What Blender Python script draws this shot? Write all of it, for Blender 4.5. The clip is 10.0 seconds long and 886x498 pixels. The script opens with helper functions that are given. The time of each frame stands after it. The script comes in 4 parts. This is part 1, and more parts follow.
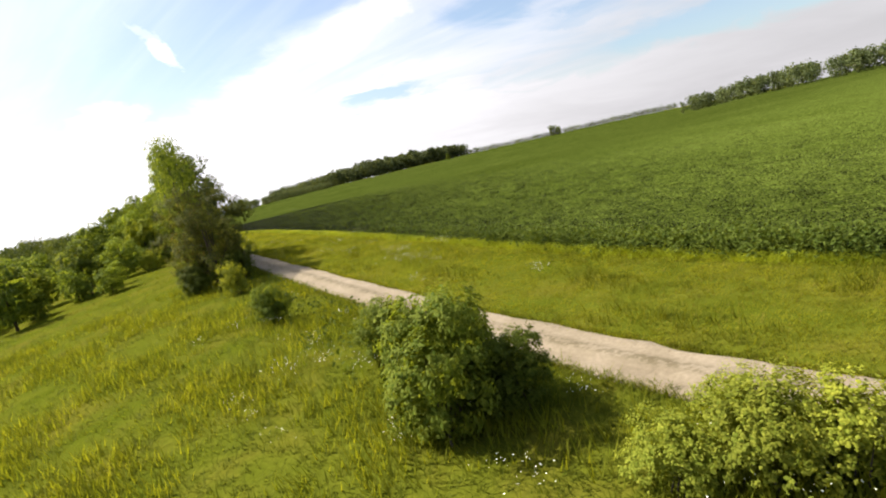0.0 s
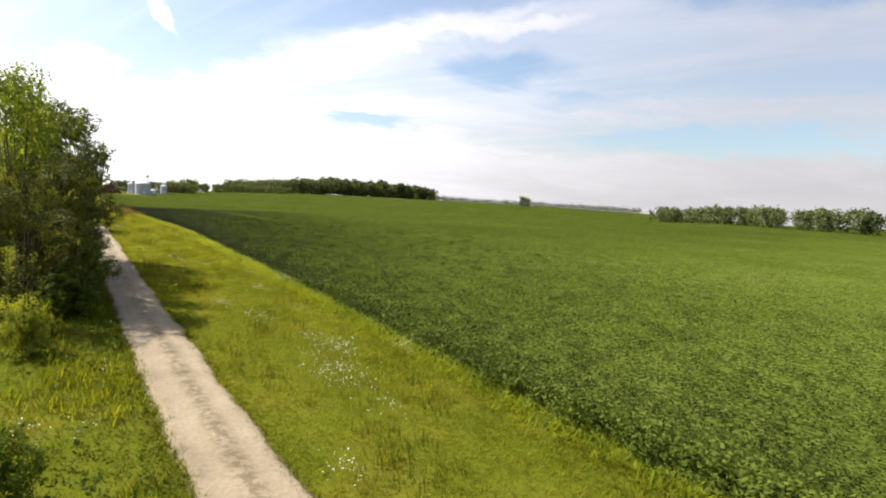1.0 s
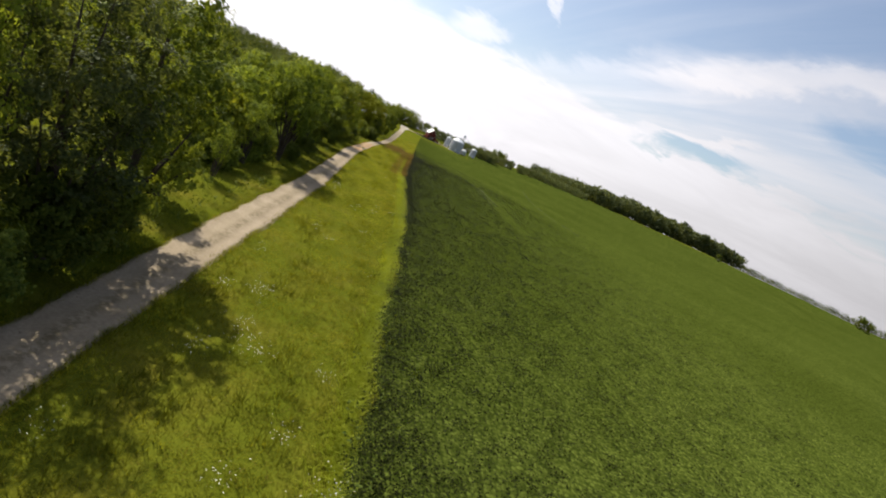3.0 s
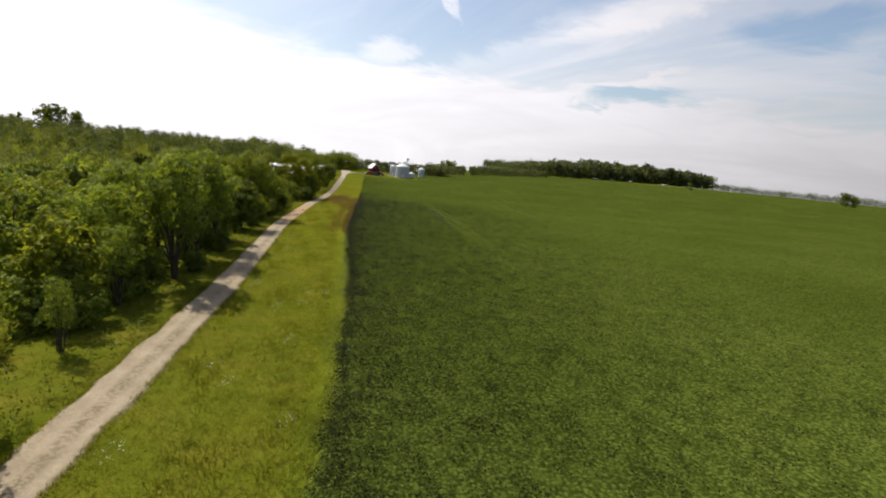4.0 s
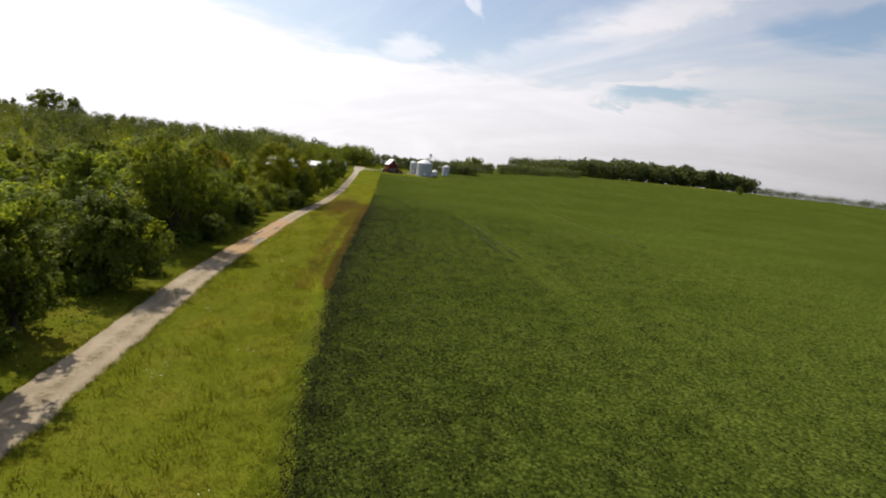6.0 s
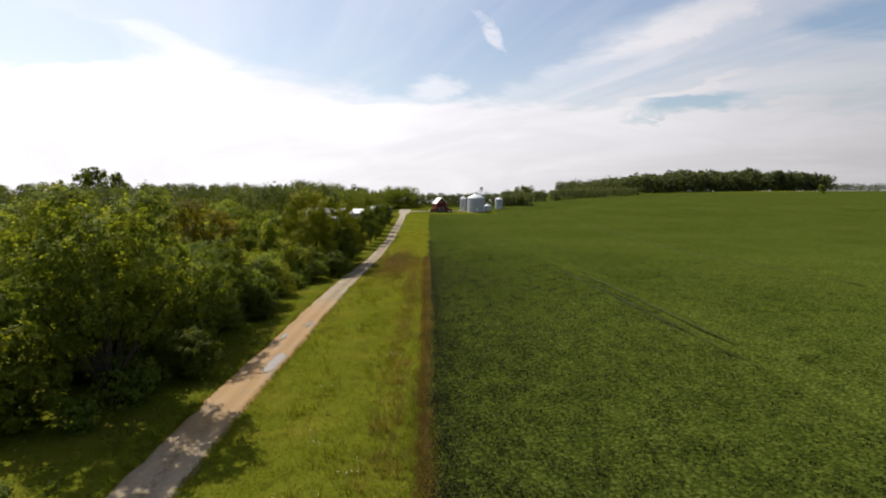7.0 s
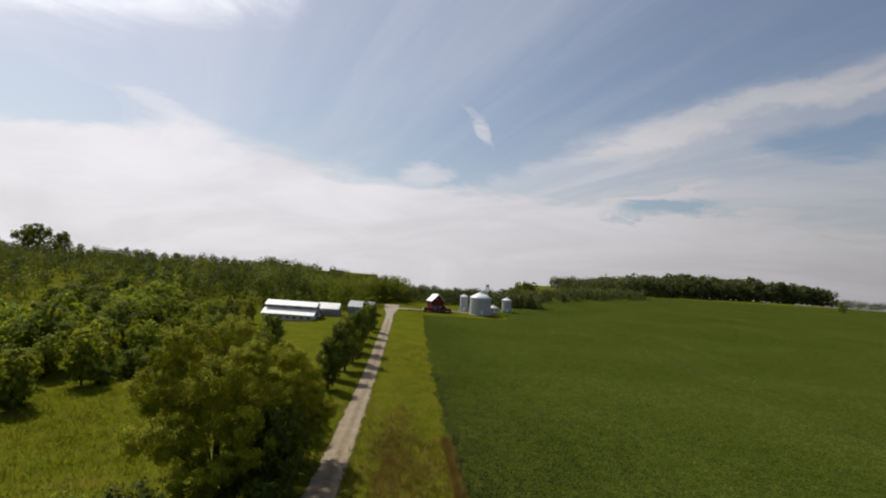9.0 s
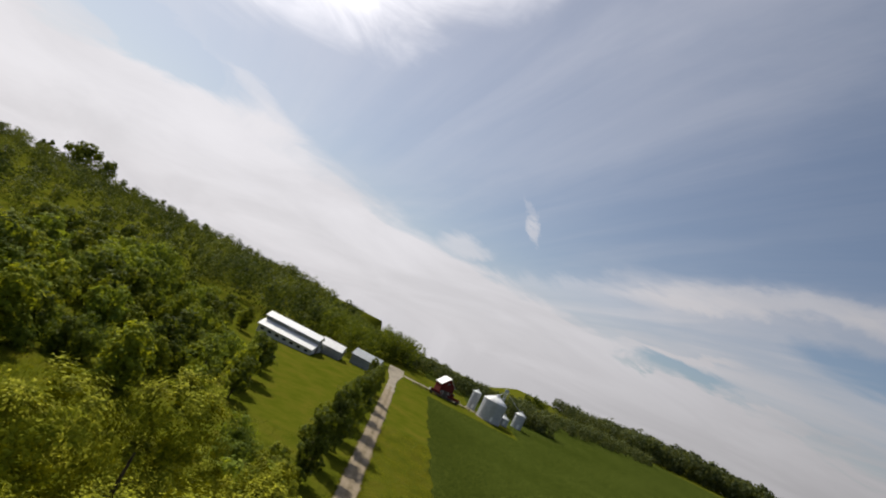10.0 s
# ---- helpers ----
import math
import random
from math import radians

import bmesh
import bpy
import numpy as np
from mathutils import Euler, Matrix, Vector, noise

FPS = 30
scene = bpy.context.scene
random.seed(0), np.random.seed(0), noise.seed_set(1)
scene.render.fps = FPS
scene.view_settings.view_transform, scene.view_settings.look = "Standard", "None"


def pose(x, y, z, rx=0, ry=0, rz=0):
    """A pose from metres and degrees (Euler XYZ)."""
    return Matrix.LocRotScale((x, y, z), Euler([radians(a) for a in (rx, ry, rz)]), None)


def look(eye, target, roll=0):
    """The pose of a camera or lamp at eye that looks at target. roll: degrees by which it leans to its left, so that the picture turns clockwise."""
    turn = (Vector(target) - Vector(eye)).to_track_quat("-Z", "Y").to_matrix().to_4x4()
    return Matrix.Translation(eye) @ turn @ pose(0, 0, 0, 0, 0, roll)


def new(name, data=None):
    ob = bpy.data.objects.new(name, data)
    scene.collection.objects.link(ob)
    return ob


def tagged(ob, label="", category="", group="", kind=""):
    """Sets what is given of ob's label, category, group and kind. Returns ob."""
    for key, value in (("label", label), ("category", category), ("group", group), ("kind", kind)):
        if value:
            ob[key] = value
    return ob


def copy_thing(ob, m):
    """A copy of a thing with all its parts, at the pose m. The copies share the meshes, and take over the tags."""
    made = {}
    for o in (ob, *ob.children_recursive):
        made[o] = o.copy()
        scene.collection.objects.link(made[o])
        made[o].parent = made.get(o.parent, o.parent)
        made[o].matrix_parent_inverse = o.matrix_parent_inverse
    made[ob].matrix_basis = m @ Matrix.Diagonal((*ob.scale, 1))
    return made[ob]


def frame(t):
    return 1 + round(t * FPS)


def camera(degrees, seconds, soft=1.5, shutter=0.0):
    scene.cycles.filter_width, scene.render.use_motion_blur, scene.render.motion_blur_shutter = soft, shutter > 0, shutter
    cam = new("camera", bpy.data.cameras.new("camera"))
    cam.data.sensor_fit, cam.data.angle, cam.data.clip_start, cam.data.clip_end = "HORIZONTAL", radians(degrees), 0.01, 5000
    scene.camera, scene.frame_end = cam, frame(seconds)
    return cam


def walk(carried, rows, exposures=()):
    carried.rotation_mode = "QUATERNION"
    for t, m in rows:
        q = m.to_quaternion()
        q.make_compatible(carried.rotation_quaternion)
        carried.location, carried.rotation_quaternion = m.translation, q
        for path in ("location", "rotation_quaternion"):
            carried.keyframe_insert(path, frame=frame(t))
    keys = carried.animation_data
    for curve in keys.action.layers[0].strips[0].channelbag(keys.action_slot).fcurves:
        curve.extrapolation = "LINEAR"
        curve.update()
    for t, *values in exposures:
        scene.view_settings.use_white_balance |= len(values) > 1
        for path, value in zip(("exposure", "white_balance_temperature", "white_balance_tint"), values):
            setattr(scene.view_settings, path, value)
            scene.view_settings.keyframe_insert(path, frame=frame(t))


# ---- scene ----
# ---------------------------------------------------------------- camera
PATH = [
    (0, -15.01, 6.856, 7.604, 79.924, 12.637, -33.95),
    (0.5, -10.644, 14.722, 7.47, 81.87, 5.963, -35.077),
    (1, -6.759, 22.337, 8.825, 84.269, -3.407, -37.577),
    (1.5, -3.031, 29.902, 9.872, 82.849, -17.023, -23.913),
    (2, 1.15, 39.2, 11.046, 78.153, -20.146, -10.801),
    (2.5, 4.508, 46.719, 11.93, 77.937, -15.412, -3.926),
    (3, 7.375, 52.0, 13.859, 76.166, -24.584, -3.69),
    (3.2, 8.25, 53.9, 14.6, 76.388, -26.128, -4.774),
    (4.3, 13.074, 67.58, 16.086, 80.265, -0.615, -10.722),
    (4.5, 13.618, 71.153, 16.034, 80.753, -4.937, -11.291),
    (5, 14.554, 81.539, 16.31, 80.702, -12.208, -13.154),
    (5.2, 14.82, 86.815, 16.181, 78.753, -7.527, -12.333),
    (6.3, 14.154, 120.287, 14.084, 79.94, -5.61, -6.513),
    (6.5, 12.953, 126.77, 14.211, 80.548, -3.852, -5.916),
    (7, 10.954, 142.806, 13.276, 82.852, 0.313, -3.76),
    (7.5, 10.006, 157.656, 13.424, 83.68, 3.949, -3.312),
    (8, 8.639, 171.706, 14.15, 85.521, 3.771, -4.466),
    (8.5, 8.169, 182.292, 15.784, 88.956, -0.362, -6.155),
    (9, 6.712, 194.961, 17.607, 92.042, -3.954, -5.82),
    (9.5, 4.483, 207.282, 16.824, 96.178, -17.181, -7.564),
    (10, -0.385, 220.258, 17.914, 99.753, -26.401, -5.531),
]
EXPOSURE = [(0, 1.30), (1, 1.28), (1.5, 1.22), (2.2, 1.06), (3, 0.85), (4.5, 0.75), (6.5, 0.66), (7.5, 0.55), (8.5, 0.30), (9.2, 0.14), (10, 0.12)]
cam = camera(81.0, 10.0, soft=2.0, shutter=0.0)
walk(cam, [(r[0], pose(*r[1:])) for r in PATH], EXPOSURE)

# ---------------------------------------------------------------- sky and sun
SUN_AZ, SUN_EL = 40.0, 48.0  # degrees to the left of the lane's direction, and above the ground
sun_way = Vector((-math.sin(radians(SUN_AZ)) * math.cos(radians(SUN_EL)),
                  math.cos(radians(SUN_AZ)) * math.cos(radians(SUN_EL)), math.sin(radians(SUN_EL))))
sun_data = bpy.data.lights.new("sun", "SUN")
sun_data.energy, sun_data.angle, sun_data.color = 4.6, radians(0.6), (1.0, 0.93, 0.80)
sun = new("sun", sun_data)
sun.matrix_world = look(sun_way * 300, (0, 0, 0))


def build_sky():
    world = bpy.data.worlds.new("sky")
    scene.world = world
    world.use_nodes = True
    nt = world.node_tree
    nt.nodes.clear()
    N, L = nt.nodes.new, nt.links.new
    out, bg = N("ShaderNodeOutputWorld"), N("ShaderNodeBackground")
    sky = N("ShaderNodeTexSky")
    sky.sky_type, sky.sun_disc = "NISHITA", False
    sky.sun_elevation, sky.sun_rotation = radians(SUN_EL), radians(-SUN_AZ)
    sky.air_density, sky.dust_density, sky.ozone_density = 1.0, 1.6, 1.0
    tc = N("ShaderNodeTexCoord")
    sep = N("ShaderNodeSeparateXYZ")
    L(tc.outputs["Generated"], sep.inputs[0])

    def m(op, a, b=None, c=None, clamp=False):
        n = N("ShaderNodeMath")
        n.operation, n.use_clamp = op, clamp
        for i, v in enumerate((a, b, c)):
            if v is None:
                continue
            if isinstance(v, (int, float)):
                n.inputs[i].default_value = v
            else:
                L(v, n.inputs[i])
        return n.outputs[0]

    z = m("MAXIMUM", sep.outputs[2], 0.0)
    inv = m("DIVIDE", 1.0, m("ADD", z, 0.19))
    com = N("ShaderNodeCombineXYZ")
    L(m("MULTIPLY", sep.outputs[0], inv), com.inputs[0])
    L(m("MULTIPLY", sep.outputs[1], inv), com.inputs[1])
    com.inputs[2].default_value = 3.7

    def cloud(turn, length, width, detail, lo, hi, distortion):
        """Cloud drawn out along one direction of the sky's plane."""
        mp = N("ShaderNodeMapping")
        mp.vector_type = "TEXTURE"
        mp.inputs["Rotation"].default_value = (0, 0, radians(turn))
        mp.inputs["Scale"].default_value = (length, width, 1)
        L(com.outputs[0], mp.inputs[0])
        ns = N("ShaderNodeTexNoise")
        ns.inputs["Scale"].default_value = 1.0
        ns.inputs["Detail"].default_value = detail
        ns.inputs["Roughness"].default_value = 0.58
        ns.inputs["Distortion"].default_value = distortion
        L(mp.outputs[0], ns.inputs["Vector"])
        r = N("ShaderNodeMapRange")
        r.interpolation_type = "SMOOTHSTEP"
        L(ns.outputs[0], r.inputs[0])
        r.inputs[1].default_value, r.inputs[2].default_value = lo, hi
        return r.outputs[0]

    def soft(v, lo, hi):
        r = N("ShaderNodeMapRange")
        r.interpolation_type = "SMOOTHSTEP"
        L(v, r.inputs[0])
        r.inputs[1].default_value, r.inputs[2].default_value = lo, hi
        return r.outputs[0]

    streaks = cloud(-62, 2.0, 0.6, 8, 0.38, 0.72, 0.9)
    fibres = cloud(-70, 1.5, 0.12, 9, 0.38, 0.74, 0.4)
    body = cloud(-40, 1.2, 0.8, 8, 0.25, 0.75, 0.5)
    fray = cloud(10, 0.46, 0.32, 5, 0.22, 0.78, 0.6)
    shift = cloud(70, 0.6, 0.4, 5, 0.22, 0.78, 0.6)
    # compass bearing to the right of the lane and height above the horizon, in degrees, frayed by noise
    bearing = m("MULTIPLY", m("ARCTAN2", sep.outputs[0], sep.outputs[1]), 180 / math.pi)
    height = m("MULTIPLY", m("ARCSINE", z), 180 / math.pi)
    az = m("ADD", bearing, m("MULTIPLY", m("SUBTRACT", shift, 0.5), 4.0))
    el = m("ADD", height, m("MULTIPLY", m("SUBTRACT", fray, 0.5), 2.0))

    def rim(points):
        """Height of a cloud's upper rim along the horizon, from (bearing, height) pairs."""
        r = N("ShaderNodeValToRGB")
        r.color_ramp.interpolation = "B_SPLINE"
        e = r.color_ramp.elements
        while len(e) < len(points):
            e.new(0.5)
        for k, (b, h) in enumerate(points):
            e[k].position, e[k].color = (b + 180) / 360, (h / 60, h / 60, h / 60, 1)
        L(m("DIVIDE", m("ADD", az, 180.0), 360.0), r.inputs[0])
        return m("MULTIPLY", r.outputs[0], 60.0)

    bank_top = rim([(-180, 12), (-90, 14), (-50, 9), (-37, 8.5), (-29, 10.8), (-24, 12.6), (-18, 11.8), (-10, 10), (-3, 8.6), (3, 9.6), (9, 7.6), (20, 7.6), (30, 6.2), (45, 5.0), (80, 4.0), (180, 10)])
    fan_top = rim([(-180, 14), (-90, 16), (-30, 9), (0, 8), (8, 8.5), (14, 11.5), (20, 13.6), (32, 17.2), (44, 21), (58, 21.5), (75, 17), (100, 18), (180, 16)])
    bank = soft(m("SUBTRACT", el, bank_top), 1.0, -1.2)
    fan = soft(m("SUBTRACT", el, fan_top), 1.2, -1.6)
    sd = N("ShaderNodeVectorMath")
    sd.operation = "DOT_PRODUCT"
    L(tc.outputs["Generated"], sd.inputs[0])
    sd.inputs[1].default_value = sun_way
    near_sun = soft(sd.outputs["Value"], -0.2, 1.0)
    frayed = m("ADD", sd.outputs["Value"], m("MULTIPLY", m("SUBTRACT", fray, 0.5), 0.05))
    halo = soft(frayed, 0.842, 0.935)
    # single clouds and gaps: bearing, height, half length, half width, tilt, how much cover they add
    SINGLE = (
        (10.4, 14.7, 1.7, 0.5, -34, 0.52), (8.6, 16.4, 2.2, 0.4, -38, 0.2), (2.2, 10.3, 3.8, 1.0, 4, 0.55), (-24.0, 13.4, 5.0, 1.1, -14, 0.35),
        (33.0, 16.0, 15.0, 1.3, 17, 0.34), (45.0, 17.6, 6.5, 0.9, 4, 0.35), (28.0, 8.9, 5.5, 0.7, 14, 0.34), (36.0, 6.4, 7.0, 0.7, 10, 0.30), (62.0, 10.0, 12.0, 1.0, -2, 0.22),
        (28.0, 7.0, 5.6, 1.1, 7, -0.80), (43.0, 13.6, 6.5, 1.9, 0, -0.42), (66.0, 6.8, 15.0, 1.4, -1, -0.62), (-34.5, 12.4, 6.0, 2.6, 0, -0.8), (52.0, 10.4, 6.0, 1.0, -3, -0.30),
    )
    single = None
    for b, h, long, wide, tilt, gain in SINGLE:
        u, v = m("SUBTRACT", az, b), m("SUBTRACT", el, h)
        c, s = math.cos(radians(tilt)), math.sin(radians(tilt))
        p = m("DIVIDE", m("ADD", m("MULTIPLY", u, c), m("MULTIPLY", v, s)), long)
        q = m("DIVIDE", m("SUBTRACT", m("MULTIPLY", v, c), m("MULTIPLY", u, s)), wide)
        blot = m("MULTIPLY", soft(m("ADD", m("MULTIPLY", p, p), m("MULTIPLY", q, q)), 1.3, 0.0), gain)
        single = blot if single is None else m("ADD", single, blot)
    low = soft(height, 9.0, 0.0)
    cover = m("ADD", m("MULTIPLY", bank, m("ADD", 0.62, m("MULTIPLY", body, 0.22))), m("MULTIPLY", fan, m("ADD", 0.34, m("MULTIPLY", streaks, 0.26))))
    cover = m("ADD", cover, m("ADD", m("MULTIPLY", streaks, 0.17), m("MULTIPLY", fibres, 0.06)))
    cover = m("ADD", cover, m("ADD", single, m("MULTIPLY", low, 0.30)))
    cover = m("ADD", cover, m("ADD", m("MULTIPLY", halo, 0.75), m("MULTIPLY", near_sun, 0.10)))
    cover = m("MINIMUM", m("MAXIMUM", cover, 0.06), 0.97)
    white = m("ADD", m("ADD", 3.9, m("MULTIPLY", near_sun, 6.4)), m("MULTIPLY", halo, 8.0))
    white = m("MULTIPLY", white, m("ADD", 0.92, m("MULTIPLY", body, 0.16)))
    col = N("ShaderNodeCombineColor")
    L(m("MULTIPLY", white, 0.99), col.inputs[0])
    L(m("MULTIPLY", white, 0.965), col.inputs[1])
    L(m("MULTIPLY", white, 1.005), col.inputs[2])
    mix = N("ShaderNodeMix")
    mix.data_type = "RGBA"
    L(cover, mix.inputs["Factor"])
    L(sky.outputs[0], mix.inputs["A"])
    L(col.outputs[0], mix.inputs["B"])
    L(mix.outputs["Result"], bg.inputs[0])
    bg.inputs[1].default_value = 0.076
    L(bg.outputs[0], out.inputs[0])


build_sky()

# ---------------------------------------------------------------- materials


def shader(name):
    mat = bpy.data.materials.new(name)
    mat.use_nodes = True
    nt = mat.node_tree
    return mat, nt, nt.nodes["Principled BSDF"]


def ramp_noise(nt, coord, scale, colors, detail=5, rough=0.6, lo=0.3, hi=0.7):
    ns, rp = nt.nodes.new("ShaderNodeTexNoise"), nt.nodes.new("ShaderNodeValToRGB")
    ns.inputs["Scale"].default_value, ns.inputs["Detail"].default_value = scale, detail
    ns.inputs["Roughness"].default_value = rough
    nt.links.new(coord, ns.inputs["Vector"])
    nt.links.new(ns.outputs[0], rp.inputs[0])
    el = rp.color_ramp.elements
    while len(el) < len(colors):
        el.new(0.5)
    for i, c in enumerate(colors):
        el[i].position, el[i].color = lo + (hi - lo) * i / max(1, len(colors) - 1), (*c, 1)
    return rp.outputs[0], ns.outputs[0]


def mixed(nt, fac, a, b, blend="MIX"):
    n = nt.nodes.new("ShaderNodeMix")
    n.data_type, n.blend_type = "RGBA", blend
    for key, v in (("Factor", fac), ("A", a), ("B", b)):
        if isinstance(v, (int, float)):
            n.inputs[key].default_value = v
        elif isinstance(v, tuple):
            n.inputs[key].default_value = (*v, 1)
        else:
            nt.links.new(v, n.inputs[key])
    return n.outputs["Result"]


def bumped(nt, bsdf, height, strength=0.4, distance=0.05):
    b = nt.nodes.new("ShaderNodeBump")
    b.inputs["Strength"].default_value, b.inputs["Distance"].default_value = strength, distance
    nt.links.new(height, b.inputs["Height"])
    nt.links.new(b.outputs[0], bsdf.inputs["Normal"])


def rough_mat(name, colors, scale=1.0, fine=12.0, fine_colors=None, roughness=0.85, bump=0.4, distance=0.03, metallic=0.0, spec=0.2):
    """A matt surface with patches at one scale and grain at another."""
    mat, nt, bsdf = shader(name)
    co = nt.nodes.new("ShaderNodeTexCoord").outputs["Object"]
    big, _ = ramp_noise(nt, co, scale, colors)
    small, h = ramp_noise(nt, co, fine, fine_colors or ((0.7, 0.7, 0.7), (1.15, 1.15, 1.15)))
    nt.links.new(mixed(nt, 1.0, big, small, "MULTIPLY"), bsdf.inputs["Base Color"])
    bsdf.inputs["Roughness"].default_value, bsdf.inputs["Metallic"].default_value = roughness, metallic
    bsdf.inputs["Specular IOR Level"].default_value = spec
    bumped(nt, bsdf, h, bump, distance)
    return mat


def field_falloff(nt, position):
    """Painted-in lens falloff: crop colour paler at the near end, darker up the field."""
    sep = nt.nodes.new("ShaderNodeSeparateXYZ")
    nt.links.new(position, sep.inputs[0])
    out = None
    # along y, then across x, where the crop beside the verge is darkest
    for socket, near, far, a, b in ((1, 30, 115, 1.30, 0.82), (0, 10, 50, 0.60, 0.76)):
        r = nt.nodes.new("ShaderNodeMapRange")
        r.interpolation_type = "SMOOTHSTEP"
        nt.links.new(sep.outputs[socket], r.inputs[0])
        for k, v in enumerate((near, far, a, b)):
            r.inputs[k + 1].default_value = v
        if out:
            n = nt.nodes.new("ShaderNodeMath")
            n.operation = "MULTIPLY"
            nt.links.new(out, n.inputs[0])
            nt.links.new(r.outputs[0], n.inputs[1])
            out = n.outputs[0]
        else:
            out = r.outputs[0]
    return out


def leaf_mat(name, dark, light, through_light=0.35, tip=None, spec=0.06, bias=1.0, patch_scale=0.12, patchy=0.3, field=False):
    """Leaves: each one its own green, each plant and patch a little lighter or darker, light shining through."""
    mat, nt, bsdf = shader(name)
    geo, info = nt.nodes.new("ShaderNodeNewGeometry"), nt.nodes.new("ShaderNodeObjectInfo")
    few = nt.nodes.new("ShaderNodeMath")
    few.operation = "POWER"
    nt.links.new(geo.outputs["Random Per Island"], few.inputs[0])
    few.inputs[1].default_value = bias
    col = mixed(nt, few.outputs[0], dark, light)
    if tip:
        pick = nt.nodes.new("ShaderNodeMapRange")
        nt.links.new(geo.outputs["Random Per Island"], pick.inputs[0])
        pick.inputs[1].default_value, pick.inputs[2].default_value = 0.9, 0.97
        col = mixed(nt, pick.outputs[0], col, tip)
    lo, hi = 1 - patchy, 1 + patchy
    zone, _ = ramp_noise(nt, geo.outputs["Position"], patch_scale, ((lo * 0.95, lo, lo), (hi * 1.06, hi, hi * 0.9)), 3)
    col = mixed(nt, 1.0, col, zone, "MULTIPLY")
    # the crop's painted lens falloff, multiplied into the leaf colour
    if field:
        col = mixed(nt, 1.0, col, field_falloff(nt, geo.outputs["Position"]), "MULTIPLY")
    tone = nt.nodes.new("ShaderNodeMapRange")
    nt.links.new(info.outputs["Random"], tone.inputs[0])
    tone.inputs[3].default_value, tone.inputs[4].default_value = 0.75, 1.25
    hsv = nt.nodes.new("ShaderNodeHueSaturation")
    nt.links.new(tone.outputs[0], hsv.inputs["Value"])
    nt.links.new(col, hsv.inputs["Color"])
    nt.links.new(hsv.outputs[0], bsdf.inputs["Base Color"])
    bsdf.inputs["Roughness"].default_value, bsdf.inputs["Specular IOR Level"].default_value = 0.6, spec
    tr, mx = nt.nodes.new("ShaderNodeBsdfTranslucent"), nt.nodes.new("ShaderNodeMixShader")
    warm = mixed(nt, 1.0, hsv.outputs[0], (1.5, 1.35, 0.55), "MULTIPLY")
    nt.links.new(warm, tr.inputs[0])
    mx.inputs[0].default_value = through_light
    nt.links.new(bsdf.outputs[0], mx.inputs[1])
    nt.links.new(tr.outputs[0], mx.inputs[2])
    nt.links.new(mx.outputs[0], nt.nodes["Material Output"].inputs[0])
    return mat


def lane_mat():
    """Packed dirt: pale wheel ruts, a browner middle, earthy edges, a muddy stretch. UV holds metres across and along."""
    mat, nt, bsdf = shader("packed_dirt")
    uv = nt.nodes.new("ShaderNodeUVMap").outputs[0]
    sep = nt.nodes.new("ShaderNodeSeparateXYZ")
    nt.links.new(uv, sep.inputs[0])

    def m(op, a, b=None):
        n = nt.nodes.new("ShaderNodeMath")
        n.operation = op
        for i, v in enumerate((a, b)):
            if isinstance(v, (int, float)):
                n.inputs[i].default_value = v
            elif v is not None:
                nt.links.new(v, n.inputs[i])
        return n.outputs[0]

    def soft(v, lo, hi):
        r = nt.nodes.new("ShaderNodeMapRange")
        r.interpolation_type = "SMOOTHSTEP"
        nt.links.new(v, r.inputs[0])
        r.inputs[1].default_value, r.inputs[2].default_value = lo, hi
        return r.outputs[0]

    base, _ = ramp_noise(nt, uv, 0.5, ((0.178, 0.142, 0.096), (0.218, 0.176, 0.122), (0.252, 0.206, 0.148)))
    grain, h = ramp_noise(nt, uv, 6.0, ((0.78, 0.77, 0.75), (1.10, 1.10, 1.09)), 7)
    col = mixed(nt, 1.0, base, grain, "MULTIPLY")
    _, blot = ramp_noise(nt, uv, 0.45, ((0, 0, 0), (1, 1, 1)), 6, 0.65)
    _, fine = ramp_noise(nt, uv, 2.6, ((0, 0, 0), (1, 1, 1)), 6, 0.72)
    jitter = m("MULTIPLY", m("SUBTRACT", fine, 0.5), 0.9)
    # the middle between the ruts: brown earth, moss and specks of short grass
    mid = m("ADD", m("ABSOLUTE", m("SUBTRACT", sep.outputs[0], 0.15)), jitter)
    middle = m("MULTIPLY", soft(mid, 0.62, 0.15), m("ADD", m("MULTIPLY", soft(fine, 0.46, 0.54), 0.75), m("MULTIPLY", soft(blot, 0.46, 0.62), 0.3)))
    col = mixed(nt, m("MULTIPLY", middle, 0.8), col, (0.092, 0.072, 0.036))
    # dark specks of leaf mould and damp
    col = mixed(nt, m("MULTIPLY", m("MULTIPLY", soft(fine, 0.58, 0.66), soft(blot, 0.46, 0.60)), 0.7), col, (0.095, 0.070, 0.042))
    # beaten edges where the grass begins
    rim = m("ADD", m("ABSOLUTE", sep.outputs[0]), jitter)
    col = mixed(nt, m("MULTIPLY", soft(rim, 1.22, 1.45), 0.8), col, (0.095, 0.088, 0.030))
    mud = m("MULTIPLY", m("MULTIPLY", soft(sep.outputs[1], 166, 174), soft(sep.outputs[1], 209, 198)), soft(blot, 0.30, 0.48))
    col = mixed(nt, m("MULTIPLY", mud, 0.9), col, (0.205, 0.112, 0.030))
    nt.links.new(col, bsdf.inputs["Base Color"])
    nt.links.new(m("SUBTRACT", 0.95, m("MULTIPLY", mud, 0.4)), bsdf.inputs["Roughness"])
    bsdf.inputs["Specular IOR Level"].default_value = 0.2
    bumped(nt, bsdf, h, 0.5, 0.04)
    return mat


